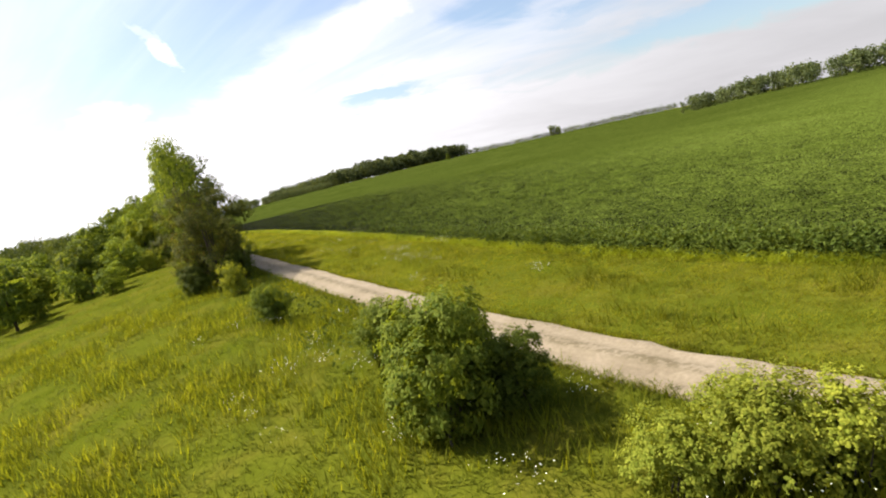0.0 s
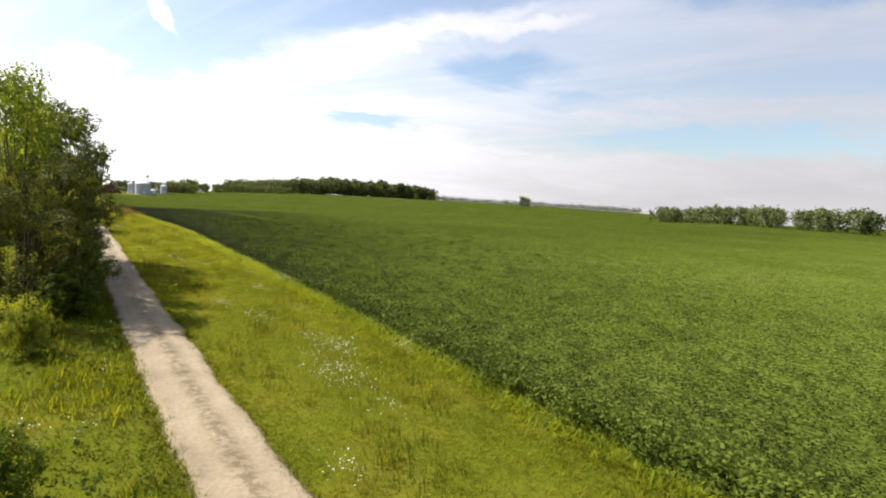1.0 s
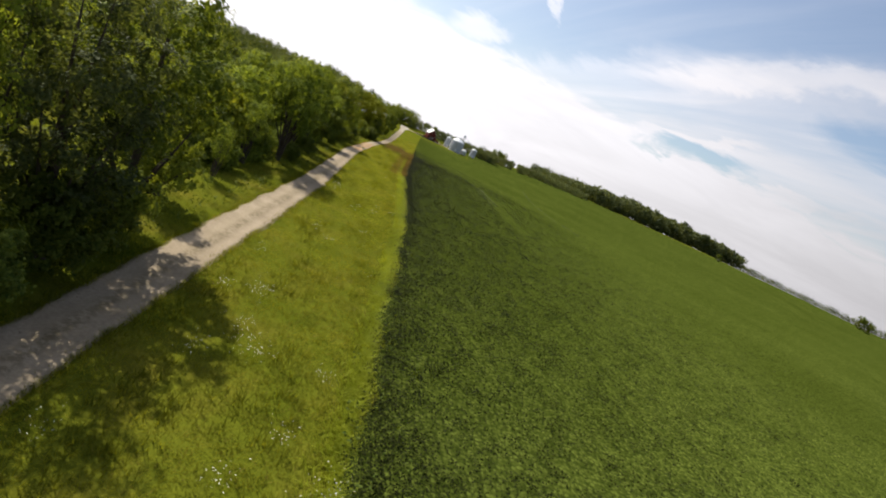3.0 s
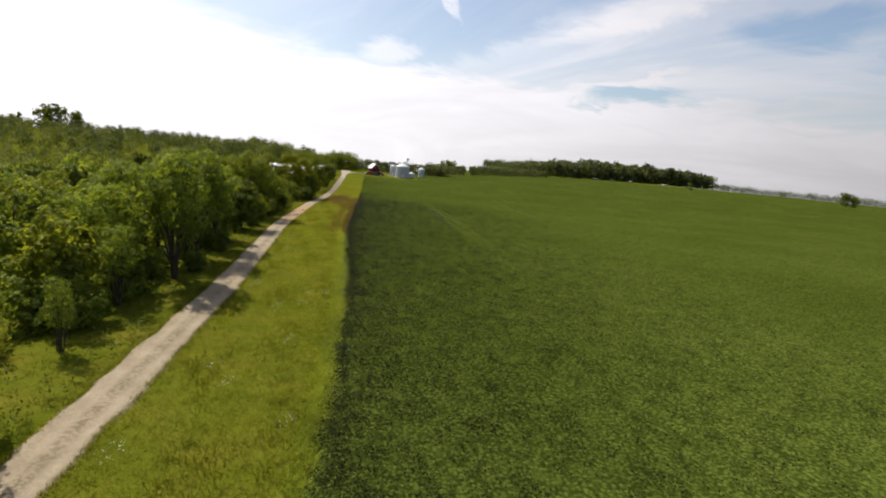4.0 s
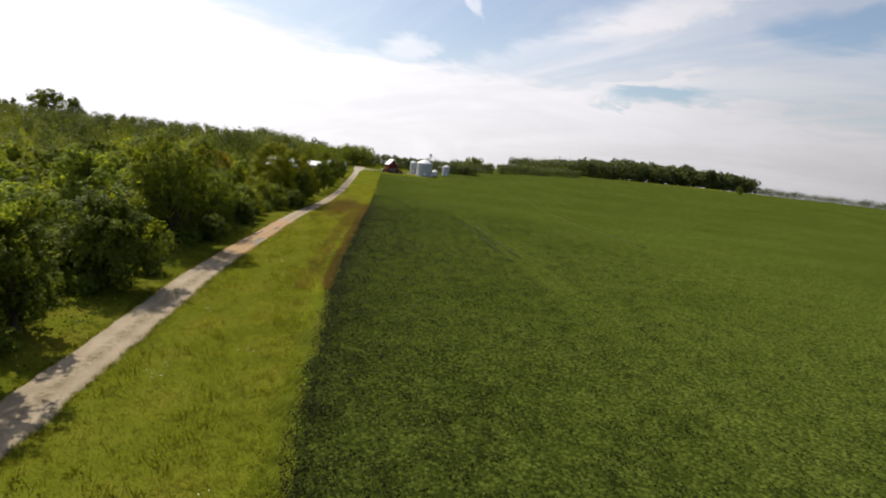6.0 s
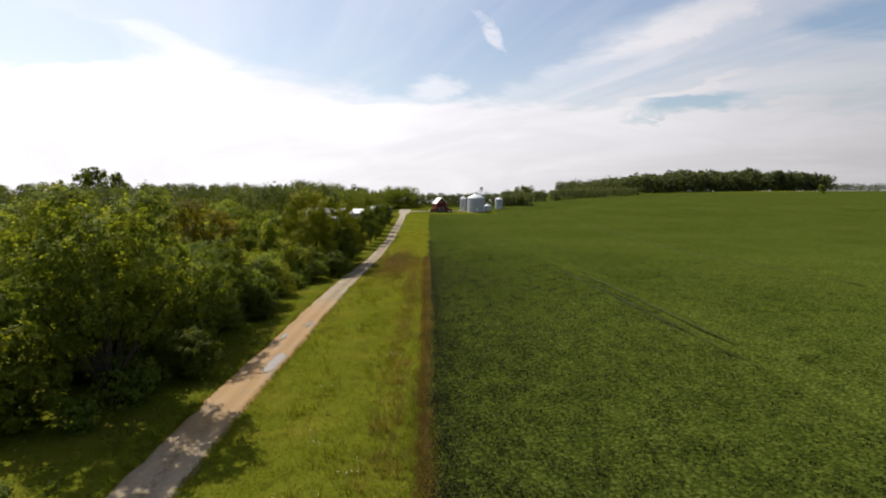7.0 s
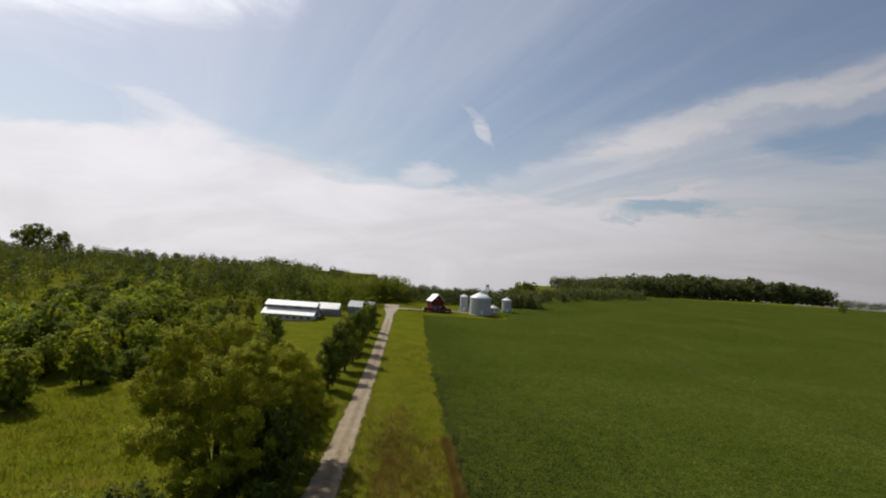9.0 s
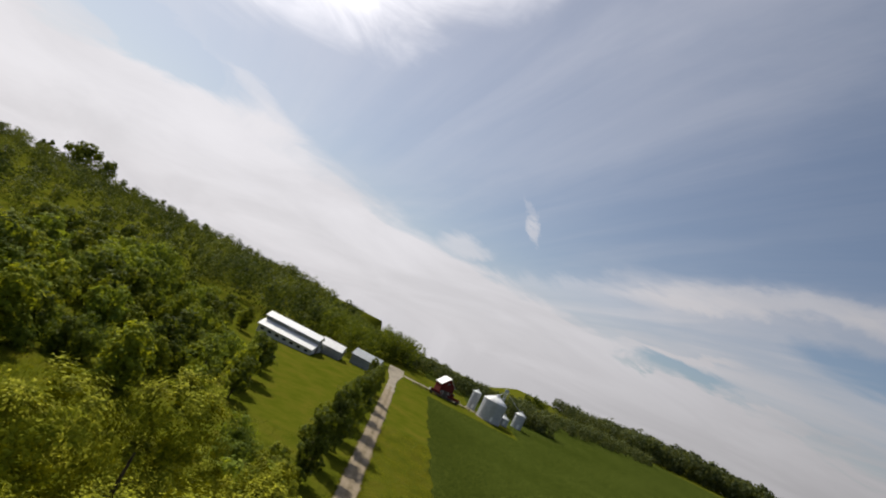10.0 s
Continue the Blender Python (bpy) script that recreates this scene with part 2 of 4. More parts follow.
def canopy_mat():
    """A closed crop seen from afar: leaf by leaf light and dark, painted shade in the gaps between the plants, broad
    paler swathes.
    """
    mat, nt, bsdf = shader("crop_canopy")
    co = nt.nodes.new("ShaderNodeTexCoord").outputs["Object"]
    cell = nt.nodes.new("ShaderNodeTexVoronoi")
    cell.inputs["Scale"].default_value = 4.5
    nt.links.new(co, cell.inputs["Vector"])
    sep = nt.nodes.new("ShaderNodeSeparateColor")
    nt.links.new(cell.outputs["Color"], sep.inputs[0])
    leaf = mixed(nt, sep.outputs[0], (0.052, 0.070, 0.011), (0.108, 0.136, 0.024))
    # shade between the plants, put into the colour as a darker green
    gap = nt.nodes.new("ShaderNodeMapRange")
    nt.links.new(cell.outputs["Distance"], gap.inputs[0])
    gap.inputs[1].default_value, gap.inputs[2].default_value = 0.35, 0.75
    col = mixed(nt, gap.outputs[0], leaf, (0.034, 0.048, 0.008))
    swathe, _ = ramp_noise(nt, co, 0.03, ((0.85, 0.87, 0.8), (1.18, 1.16, 1.2)), 4)
    mid, h = ramp_noise(nt, co, 0.6, ((0.85, 0.86, 0.85), (1.15, 1.14, 1.15)), 6)
    col = mixed(nt, 1.0, mixed(nt, 1.0, col, swathe, "MULTIPLY"), mid, "MULTIPLY")
    col = mixed(nt, 1.0, col, field_falloff(nt, co), "MULTIPLY")
    nt.links.new(col, bsdf.inputs["Base Color"])
    bsdf.inputs["Roughness"].default_value, bsdf.inputs["Specular IOR Level"].default_value = 1.0, 0.0
    bumped(nt, bsdf, h, 0.5, 0.2)
    return mat


M = {}
M["grass"] = rough_mat("grass_ground", ((0.054, 0.068, 0.005), (0.074, 0.083, 0.008), (0.098, 0.090, 0.012)), 0.22, 7.0,
                       ((0.78, 0.80, 0.76), (1.2, 1.18, 1.15)), 0.95, 0.4, 0.05, spec=0.0)
M["blade"] = leaf_mat("grass_blade", (0.110, 0.126, 0.008), (0.172, 0.180, 0.016), 0.55, (0.17, 0.15, 0.035), patch_scale=0.35, spec=0.03)
M["meadow"] = leaf_mat("meadow_blade", (0.078, 0.102, 0.008), (0.124, 0.140, 0.015), 0.55, patch_scale=0.3, spec=0.03)
M["meadow_tall"] = leaf_mat("tall_meadow_blade", (0.086, 0.108, 0.009), (0.150, 0.160, 0.016), 0.5, patch_scale=0.4, spec=0.03)
M["dry"] = leaf_mat("dry_grass", (0.125, 0.090, 0.028), (0.215, 0.155, 0.050), 0.25)
M["dirt"] = lane_mat()
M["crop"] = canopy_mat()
# near plants coloured darker than the canopy, for shade seen down between them
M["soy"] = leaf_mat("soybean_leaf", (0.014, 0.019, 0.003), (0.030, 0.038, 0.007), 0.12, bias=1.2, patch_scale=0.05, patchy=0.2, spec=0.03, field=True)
# flattened crop in the wheel tracks, with their shade put into the colour
M["pressed"] = leaf_mat("shaded_track_leaf", (0.028, 0.040, 0.006), (0.056, 0.072, 0.012), 0.12, patch_scale=0.2, patchy=0.4, spec=0.02, field=True)
M["leaf"] = leaf_mat("broad_leaf", (0.088, 0.130, 0.021), (0.205, 0.256, 0.042), 0.45, spec=0.03)
M["leaf_dark"] = leaf_mat("dark_leaf", (0.054, 0.080, 0.012), (0.138, 0.170, 0.027), 0.42)
M["leaf_light"] = leaf_mat("light_leaf", (0.098, 0.132, 0.015), (0.215, 0.245, 0.030), 0.42, spec=0.03)
M["leaf_pale"] = leaf_mat("pale_bush_leaf", (0.130, 0.165, 0.020), (0.280, 0.300, 0.042), 0.42, spec=0.03)
M["hill_mid"] = leaf_mat("hill_leaf", (0.040, 0.062, 0.014), (0.105, 0.132, 0.030), 0.3, patch_scale=0.09)
M["hill_light"] = leaf_mat("light_hill_leaf", (0.060, 0.084, 0.016), (0.140, 0.164, 0.032), 0.3, patch_scale=0.09)
M["hill_dark"] = leaf_mat("dark_hill_leaf", (0.026, 0.042, 0.012), (0.072, 0.094, 0.026), 0.3, patch_scale=0.09)
M["leaf_dense"] = leaf_mat("sunlit_leaf", (0.128, 0.146, 0.009), (0.340, 0.345, 0.024), 0.05, patch_scale=0.35, patchy=0.15, spec=0.02)
M["leaf_road"] = leaf_mat("roadside_leaf", (0.076, 0.110, 0.016), (0.195, 0.232, 0.035), 0.45, patch_scale=0.3, spec=0.03)
M["leaf_bush"] = leaf_mat("bush_leaf", (0.074, 0.110, 0.013), (0.170, 0.205, 0.030), 0.42)
M["leaf_grey"] = leaf_mat("grey_green_leaf", (0.044, 0.062, 0.022), (0.115, 0.138, 0.052), 0.42)
M["leaf_willow"] = leaf_mat("willow_leaf", (0.060, 0.074, 0.018), (0.150, 0.165, 0.044), 0.45, (0.13, 0.10, 0.04))
M["leaf_turning"] = leaf_mat("turning_leaf", (0.060, 0.080, 0.010), (0.190, 0.160, 0.020), 0.42, (0.26, 0.15, 0.02))
M["bark"] = rough_mat("bark", ((0.042, 0.0315, 0.021), (0.084, 0.0665, 0.049)), 2.0, 14.0, None, 0.95, 0.8, 0.03)
M["flower"] = rough_mat("white_petals", ((0.70, 0.69, 0.52), (0.84, 0.83, 0.70)), 3.0, 20.0, ((0.9, 0.9, 0.85), (1.05, 1.05, 1.0)), 0.8, 0.1)
M["steel"] = rough_mat("galvanised_steel", ((0.36, 0.38, 0.41), (0.46, 0.48, 0.51)), 0.6, 6.0, ((0.85, 0.85, 0.86), (1.08, 1.08, 1.08)), 0.5, 0.15, 0.01, 0.3)
M["red"] = rough_mat("red_barn_paint", ((0.105, 0.016, 0.014), (0.155, 0.026, 0.021)), 0.5, 5.0, ((0.75, 0.75, 0.75), (1.1, 1.1, 1.1)), 0.8, 0.3, 0.02)
M["white_roof"] = rough_mat("white_roof_metal", ((0.74, 0.75, 0.76), (0.84, 0.84, 0.84)), 0.4, 4.0, ((0.9, 0.9, 0.9), (1.05, 1.05, 1.05)), 0.4, 0.1, 0.01)
M["wall_white"] = rough_mat("weathered_white_wall", ((0.50, 0.50, 0.48), (0.66, 0.66, 0.63)), 0.5, 5.0, None, 0.8, 0.2)
M["edge"] = leaf_mat("yellow_edge_grass", (0.138, 0.172, 0.010), (0.235, 0.275, 0.022), 0.45)
# aerial haze put into the leaf colour: paler, bluer green for distant trees
M["leaf_hazed"] = leaf_mat("hazed_leaf", (0.060, 0.084, 0.036), (0.135, 0.160, 0.070), 0.35, patch_scale=0.05)
M["weed"] = leaf_mat("weed_leaf", (0.049, 0.077, 0.0098), (0.098, 0.126, 0.021), 0.3)
M["timber"] = rough_mat("grey_timber", ((0.098, 0.077, 0.0595), (0.168, 0.14, 0.112)), 1.0, 9.0, None, 0.9, 0.4, 0.02)
M["rubber"] = rough_mat("black_rubber", ((0.02, 0.02, 0.02), (0.04, 0.04, 0.04)), 3.0, 20.0, None, 0.8, 0.2)
M["roof_grey"] = rough_mat("grey_roof_metal", ((0.21, 0.231, 0.252), (0.294, 0.315, 0.336)), 0.5, 4.0, None, 0.5, 0.2, 0.01, 0.3)
M["gravel"] = rough_mat("yard_gravel", ((0.21, 0.182, 0.14), (0.294, 0.259, 0.21)), 0.4, 8.0, None, 0.95, 0.5, 0.03)
M["dark"] = rough_mat("dark_opening", ((0.02, 0.02, 0.02), (0.035, 0.033, 0.03)), 1.0, 6.0, None, 0.9, 0.1)



def water_mat():
    mat, nt, bsdf = shader("puddle_water")
    bsdf.inputs["Base Color"].default_value = (0.22, 0.19, 0.15, 1)
    bsdf.inputs["Roughness"].default_value, bsdf.inputs["IOR"].default_value = 0.04, 1.33
    co = nt.nodes.new("ShaderNodeTexCoord").outputs["Object"]
    _, h = ramp_noise(nt, co, 5.0, ((0, 0, 0), (1, 1, 1)))
    bumped(nt, bsdf, h, 0.05, 0.01)
    return mat


M["water"] = water_mat()

# ---------------------------------------------------------------- the lie of the land
KY = (-200.0, -23.5, 23.5, 70.4, 117.4, 164.3, 211.3, 258.3, 305.2, 375.7, 469.6, 700.0)
KX = (0.5, 0.0, -2.31, -1.67, 0.0, -0.64, 1.18, 2.85, 4.55, 7.33, 10.1, 16.0)
KZ = (0.0, 0.04, -0.29, 0.72, 0.84, 0.34, -0.74, -3.3, -4.45, -2.52, 0.6, 1.0)
FINE_Y = np.arange(-200, 701, 2.0)


def softened(values, width=13):
    v = np.interp(FINE_Y, KY, values)
    k = np.hanning(width + 2)[1:-1]
    return np.convolve(np.pad(v, width // 2, mode="edge"), k / k.sum(), mode="valid")


LANE_X, LANE_Z = softened(KX), softened(KZ)
VERGE = 12.33  # lane's middle to the edge of the crop


def lane_x(y):
    return np.interp(y, FINE_Y, LANE_X)


def step(a, b, v):
    s = np.clip((np.asarray(v, float) - a) / (b - a), 0, 1)
    return s * s * (3 - 2 * s)


def waves(x, y):
    return 0.5 * np.sin(x * 0.071 + 1.3) * np.sin(y * 0.053 + 0.4) + 0.25 * np.sin(x * 0.19 + y * 0.11)


def gz(x, y):
    """Height of the ground."""
    x, y = np.asarray(x, float), np.asarray(y, float)
    off = x - lane_x(y)
    z = np.interp(y, FINE_Y, LANE_Z)
    z = z - 3.6 * step(5, 45, -off) * (1 - 0.7 * step(90, 190, y))
    z = z + 3.0 * step(70, 280, -off) * step(170, 420, y)
    z = z + 1.5 * step(150, 600, off)
    z = z + waves(x, y) * 0.35 * step(4, 20, -off)
    z = z - 0.034 * np.maximum(y - 472, 0) * (1 - step(0.17, 0.26, x / np.maximum(y, 1))) * step(-75, -30, x)
    far = np.hypot(x, y - 150)
    z = z - 0.022 * np.maximum(far - 800, 0)
    return z


def link_mesh(name, verts, faces, mat, smooth=False, parent=None):
    me = bpy.data.meshes.new(name)
    verts = np.asarray(verts, np.float32)
    faces = np.asarray(faces, np.int32)
    n, k = faces.shape
    me.vertices.add(len(verts))
    me.vertices.foreach_set("co", verts.ravel())
    me.loops.add(n * k)
    me.loops.foreach_set("vertex_index", faces.ravel())
    me.polygons.add(n)
    me.polygons.foreach_set("loop_start", np.arange(0, n * k, k, dtype=np.int32))
    me.polygons.foreach_set("use_smooth", np.full(n, smooth))
    me.update(calc_edges=True)
    me.validate()
    me.materials.append(mat)
    ob = new(name, me)
    if parent:
        ob.parent = parent
    return ob


def sheet(name, xs, ys, zf, mat):
    """A sheet over the grid xs[i, j], ys[i, j]."""
    n, m2 = xs.shape
    idx = np.arange(n * m2).reshape(n, m2)
    faces = np.stack([idx[:-1, :-1], idx[1:, :-1], idx[1:, 1:], idx[:-1, 1:]], -1).reshape(-1, 4)
    return link_mesh(name, np.stack([xs, ys, zf], -1).reshape(-1, 3), faces, mat, True)


def spread(lo, a, b, hi, fine, n):
    """Fine steps from a to b, growing steps out to lo and hi."""
    g = np.linspace(0, 1, n + 1)[1:] ** 2.5
    return np.concatenate([(a + (lo - a) * g)[::-1], np.arange(a, b, fine), b + (hi - b) * np.r_[0, g]])


gx, gy = np.meshgrid(spread(-3500, -70, 40, 3500, 1.5, 30), spread(-3000, -20, 420, 3500, 2.5, 30), indexing="ij")
bed = 0.10 * (1 - step(1.3, 2.3, np.abs(gx - lane_x(gy)))) * (1 - step(376, 384, gy))  # the lane lies in the turf
ground = tagged(sheet("ground", gx, gy, gz(gx, gy) - bed, M["grass"]), "rolling rough grassland beside a farm lane", "ground", kind="structure")


def build_lane():
    y = np.arange(-60, 384, 0.5)
    u = np.array([-1.55, -1.25, -0.95, -0.6, -0.28, 0.28, 0.6, 0.95, 1.25, 1.55])
    dip = np.array([-0.11, 0.03, 0.005, -0.02, 0.05, 0.05, -0.02, 0.005, 0.03, -0.11])
    U, Y = np.meshgrid(u, y, indexing="ij")
    rng = np.random.default_rng(3)
    rag = np.array([np.convolve(rng.normal(0, 1, len(y) + 4), (0.2, 0.5, 0.8, 0.5, 0.2), mode="valid") for _ in range(2)]) * 0.075
    ragged = np.where(U < 0, rag[0], rag[1])
    X = lane_x(Y) + U + ragged * (np.abs(U) > 1.1)
    Z = gz(X, Y) + dip[:, None] + 0.03 + 0.012 * rng.normal(0, 1, U.shape)
    ob = sheet("road", X, Y, Z, M["dirt"])
    uv = ob.data.uv_layers.new(name="lane")
    idx = np.empty(len(ob.data.loops), np.int32)
    ob.data.loops.foreach_get("vertex_index", idx)
    uv.data.foreach_set("uv", np.stack([U.ravel()[idx], Y.ravel()[idx]], -1).astype(np.float32).ravel())
    return tagged(ob, "pale packed dirt farm lane with two wheel tracks", "road", kind="structure")


road = build_lane()


def lane_strip(name, y0, y1, u0, u1, lift, level, mat, label, seed):
    """A ragged patch that lies on the lane: level 1 flat like water, 0 along the ruts."""
    rng = np.random.default_rng(seed)
    y, t = np.arange(y0, y1 + 0.01, 0.25), np.linspace(-1, 1, 9)
    T, Y = np.meshgrid(t, y, indexing="ij")
    wide = np.sqrt(np.clip(1 - ((Y - (y0 + y1) / 2) / ((y1 - y0) / 2)) ** 2, 0.02, 1)) * (1 + 0.12 * np.sin(Y * 1.7 + seed) + 0.08 * np.sin(Y * 4.1))
    U = (u0 + u1) / 2 + T * (u1 - u0) / 2 * wide
    X = lane_x(Y) + U
    rut = np.interp(U, (-1.55, -1.25, -0.95, -0.6, -0.28, 0.28, 0.6, 0.95, 1.25, 1.55), (-0.12, 0.03, 0.005, -0.02, 0.05, 0.05, -0.02, 0.005, 0.03, -0.12))
    Z = gz(X, Y) + 0.03 + lift + (1 - level) * rut - 0.05 * (np.abs(T) > 0.99)
    return tagged(sheet(name, X, Y, Z, mat), label, name.replace("_", " "))


for k, (ya, yb, ua, ub) in enumerate(((179.0, 183.6, 0.10, 1.25), (187.5, 189.6, -0.9, -0.4), (192.0, 194.4, 0.35, 0.85))):
    tagged(lane_strip("puddle", ya, yb, ua, ub, 0.07, 1.0, M["water"], "shallow puddle of muddy water on the lane", k + 11), group="puddles on the lane")


TRACKS = ((23.6, 150, 260, 0.01), (58.0, 190, 400, 0.085), (75.0, 170, 420, 0.05))  # wheel tracks: from the crop's edge, start, end, drift


def build_crop():
    s = spread(0.0, 0.0, 100, 640, 0.7, 22)[22:]
    y = spread(-300, -10, 350, 700, 1.8, 18)
    S, Y = np.meshgrid(s, y, indexing="ij")
    edge = 0.35 * np.sin(Y * 0.35) + 0.25 * np.sin(Y * 1.1 + 1) + 0.2 * np.sin(Y * 2.7)
    X = lane_x(Y) + VERGE + S + edge * np.exp(-S / 2)
    rng = np.random.default_rng(5)
    lift = (0.42 - 0.10 * (1 - step(30, 60, S)) * step(5, 20, Y)) * step(-0.3, 0.8, S) + rng.normal(0, 0.05, S.shape) - 0.08 * (S < 0.1)
    # wheel tracks pressed into the crop, in pairs
    for base, y0, y1, drift in TRACKS:
        run = step(y0, y0 + 15, Y) * (1 - step(y1 - 15, y1, Y))
        for gap in (0.0, 2.0):
            d = np.abs(S - base - gap - drift * (Y - y0) - 0.5 * np.sin(Y * 0.05))
            lift = lift - 0.28 * run * (1 - step(0.25, 0.95, d))
    lift = np.maximum(lift, 0.07 + 0.03 * np.sin(Y * 1.3))
    lift = np.where((X < 40 - 0.9 * (Y - 430)) & (Y > 405.5 + 0.05 * X), -0.7, lift)
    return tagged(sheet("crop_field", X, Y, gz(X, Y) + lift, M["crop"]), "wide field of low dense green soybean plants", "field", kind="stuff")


crop = build_crop()



def wheel_track(base, y0, y1, drift, wobble):
    """A strip along a flattened wheel track, coloured darker for the shade in it."""
    y = np.arange(y0, y1, 1.5)
    U, Y = np.meshgrid(np.array((-1, -0.4, 0.4, 1)), y, indexing="ij")
    fade = np.minimum(1, np.minimum(Y - y0, y1 - Y) / 25 + 0.15)
    X = lane_x(Y) + VERGE + base + drift * (Y - y0) + 0.5 * np.sin(Y * 0.05) + U * (0.26 + 0.12 * np.sin(Y * 0.7 + wobble) + 0.08 * np.sin(Y * 0.23 + wobble)) * fade
    tagged(sheet("wheel_track", X, Y, gz(X, Y) + 0.48 - 0.16 * (np.abs(U) > 0.9), M["pressed"]), "dark strip for the shade in a wheel track of flattened soybean plants", "field", kind="stuff")


wheel_track(22.6, 176, 228, 0.0, 1.0)
wheel_track(24.6, 182, 224, 0.0, 2.6)
wheel_track(57.0, 205, 350, 0.07, 0.4)

# ---------------------------------------------------------------- small plants in great number


def cards(centre, normal, size, rng, aspect=1.5):
    """Leaf-shaped four-cornered blades round the given centres."""
    n = len(centre)
    normal = normal / np.linalg.norm(normal, axis=1, keepdims=True)
    a = np.cross(normal, rng.normal(size=(n, 3)))
    a /= np.linalg.norm(a, axis=1, keepdims=True) + 1e-9
    b = np.cross(normal, a)
    size = np.broadcast_to(np.asarray(size, float), (n,))[:, None]
    fold = normal * size * 0.18
    v = np.stack([centre - a * size * aspect / 2, centre + b * size / 2 - fold, centre + a * size * aspect / 2, centre - b * size / 2 - fold], 1)
    return v.reshape(-1, 3), np.arange(4 * n).reshape(n, 4)


def build_soy():
    rng = np.random.default_rng(11)
    n = 64000
    y = rng.uniform(15, 300, n)
    s = 0.2 + 110 * rng.random(n) ** 1.7
    # thick beside the flight, thinning out with distance
    keep = rng.random(n) < 1.0 / (1 + np.exp((s - 42) / 10)) * (1 - 0.8 * step(170, 300, y))
    for base, y0, y1, drift in TRACKS:
        for gap in (0.0, 2.0):
            d = np.abs(s - base - gap - drift * (y - y0) - 0.5 * np.sin(y * 0.05))
            keep &= (d > 0.6) | (y < y0) | (y > y1)
    y, s = y[keep], s[keep]
    n = len(y)
    x = lane_x(y) + VERGE + np.round(s / 0.45) * 0.45 + rng.normal(0, 0.09, n)
    k = 13
    c = np.stack([x, y, gz(x, y) + 0.46], -1)[:, None, :] + rng.normal(0, 1, (n, k, 3)) * [0.33, 0.33, 0.07]
    nn = rng.normal(0, 0.42, (n, k, 3)) + [0, 0, 1]
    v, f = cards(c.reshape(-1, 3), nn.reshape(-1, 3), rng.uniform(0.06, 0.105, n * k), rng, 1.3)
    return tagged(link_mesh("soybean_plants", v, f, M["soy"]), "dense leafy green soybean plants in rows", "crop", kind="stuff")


build_soy()


def tufts(name, x, y, height, rng, mat, label, category="grass", blades=5, lean=1.5, width=0.028, gather=0.13):
    n = len(x)
    base = np.stack([x, y, gz(x, y) - 0.02], -1)[:, None, :] + np.r_[rng.normal(0, 1, (n, blades, 3)) * [gather, gather, 0]].reshape(n, blades, 3)
    h = np.broadcast_to(height, (n,))[:, None] * rng.uniform(0.55, 1.1, (n, blades))
    ang = rng.uniform(0, 2 * np.pi, (n, blades))
    tip = base + np.stack([np.cos(ang) * h * lean, np.sin(ang) * h * lean, h], -1)
    w = np.stack([-np.sin(ang), np.cos(ang), 0 * ang], -1) * (width * (0.6 + h))[..., None]
    v = np.stack([base + w, base - w, tip], 2).reshape(-1, 3)
    return tagged(link_mesh(name, v, np.arange(len(v)).reshape(-1, 3), mat), label, category, kind="stuff")


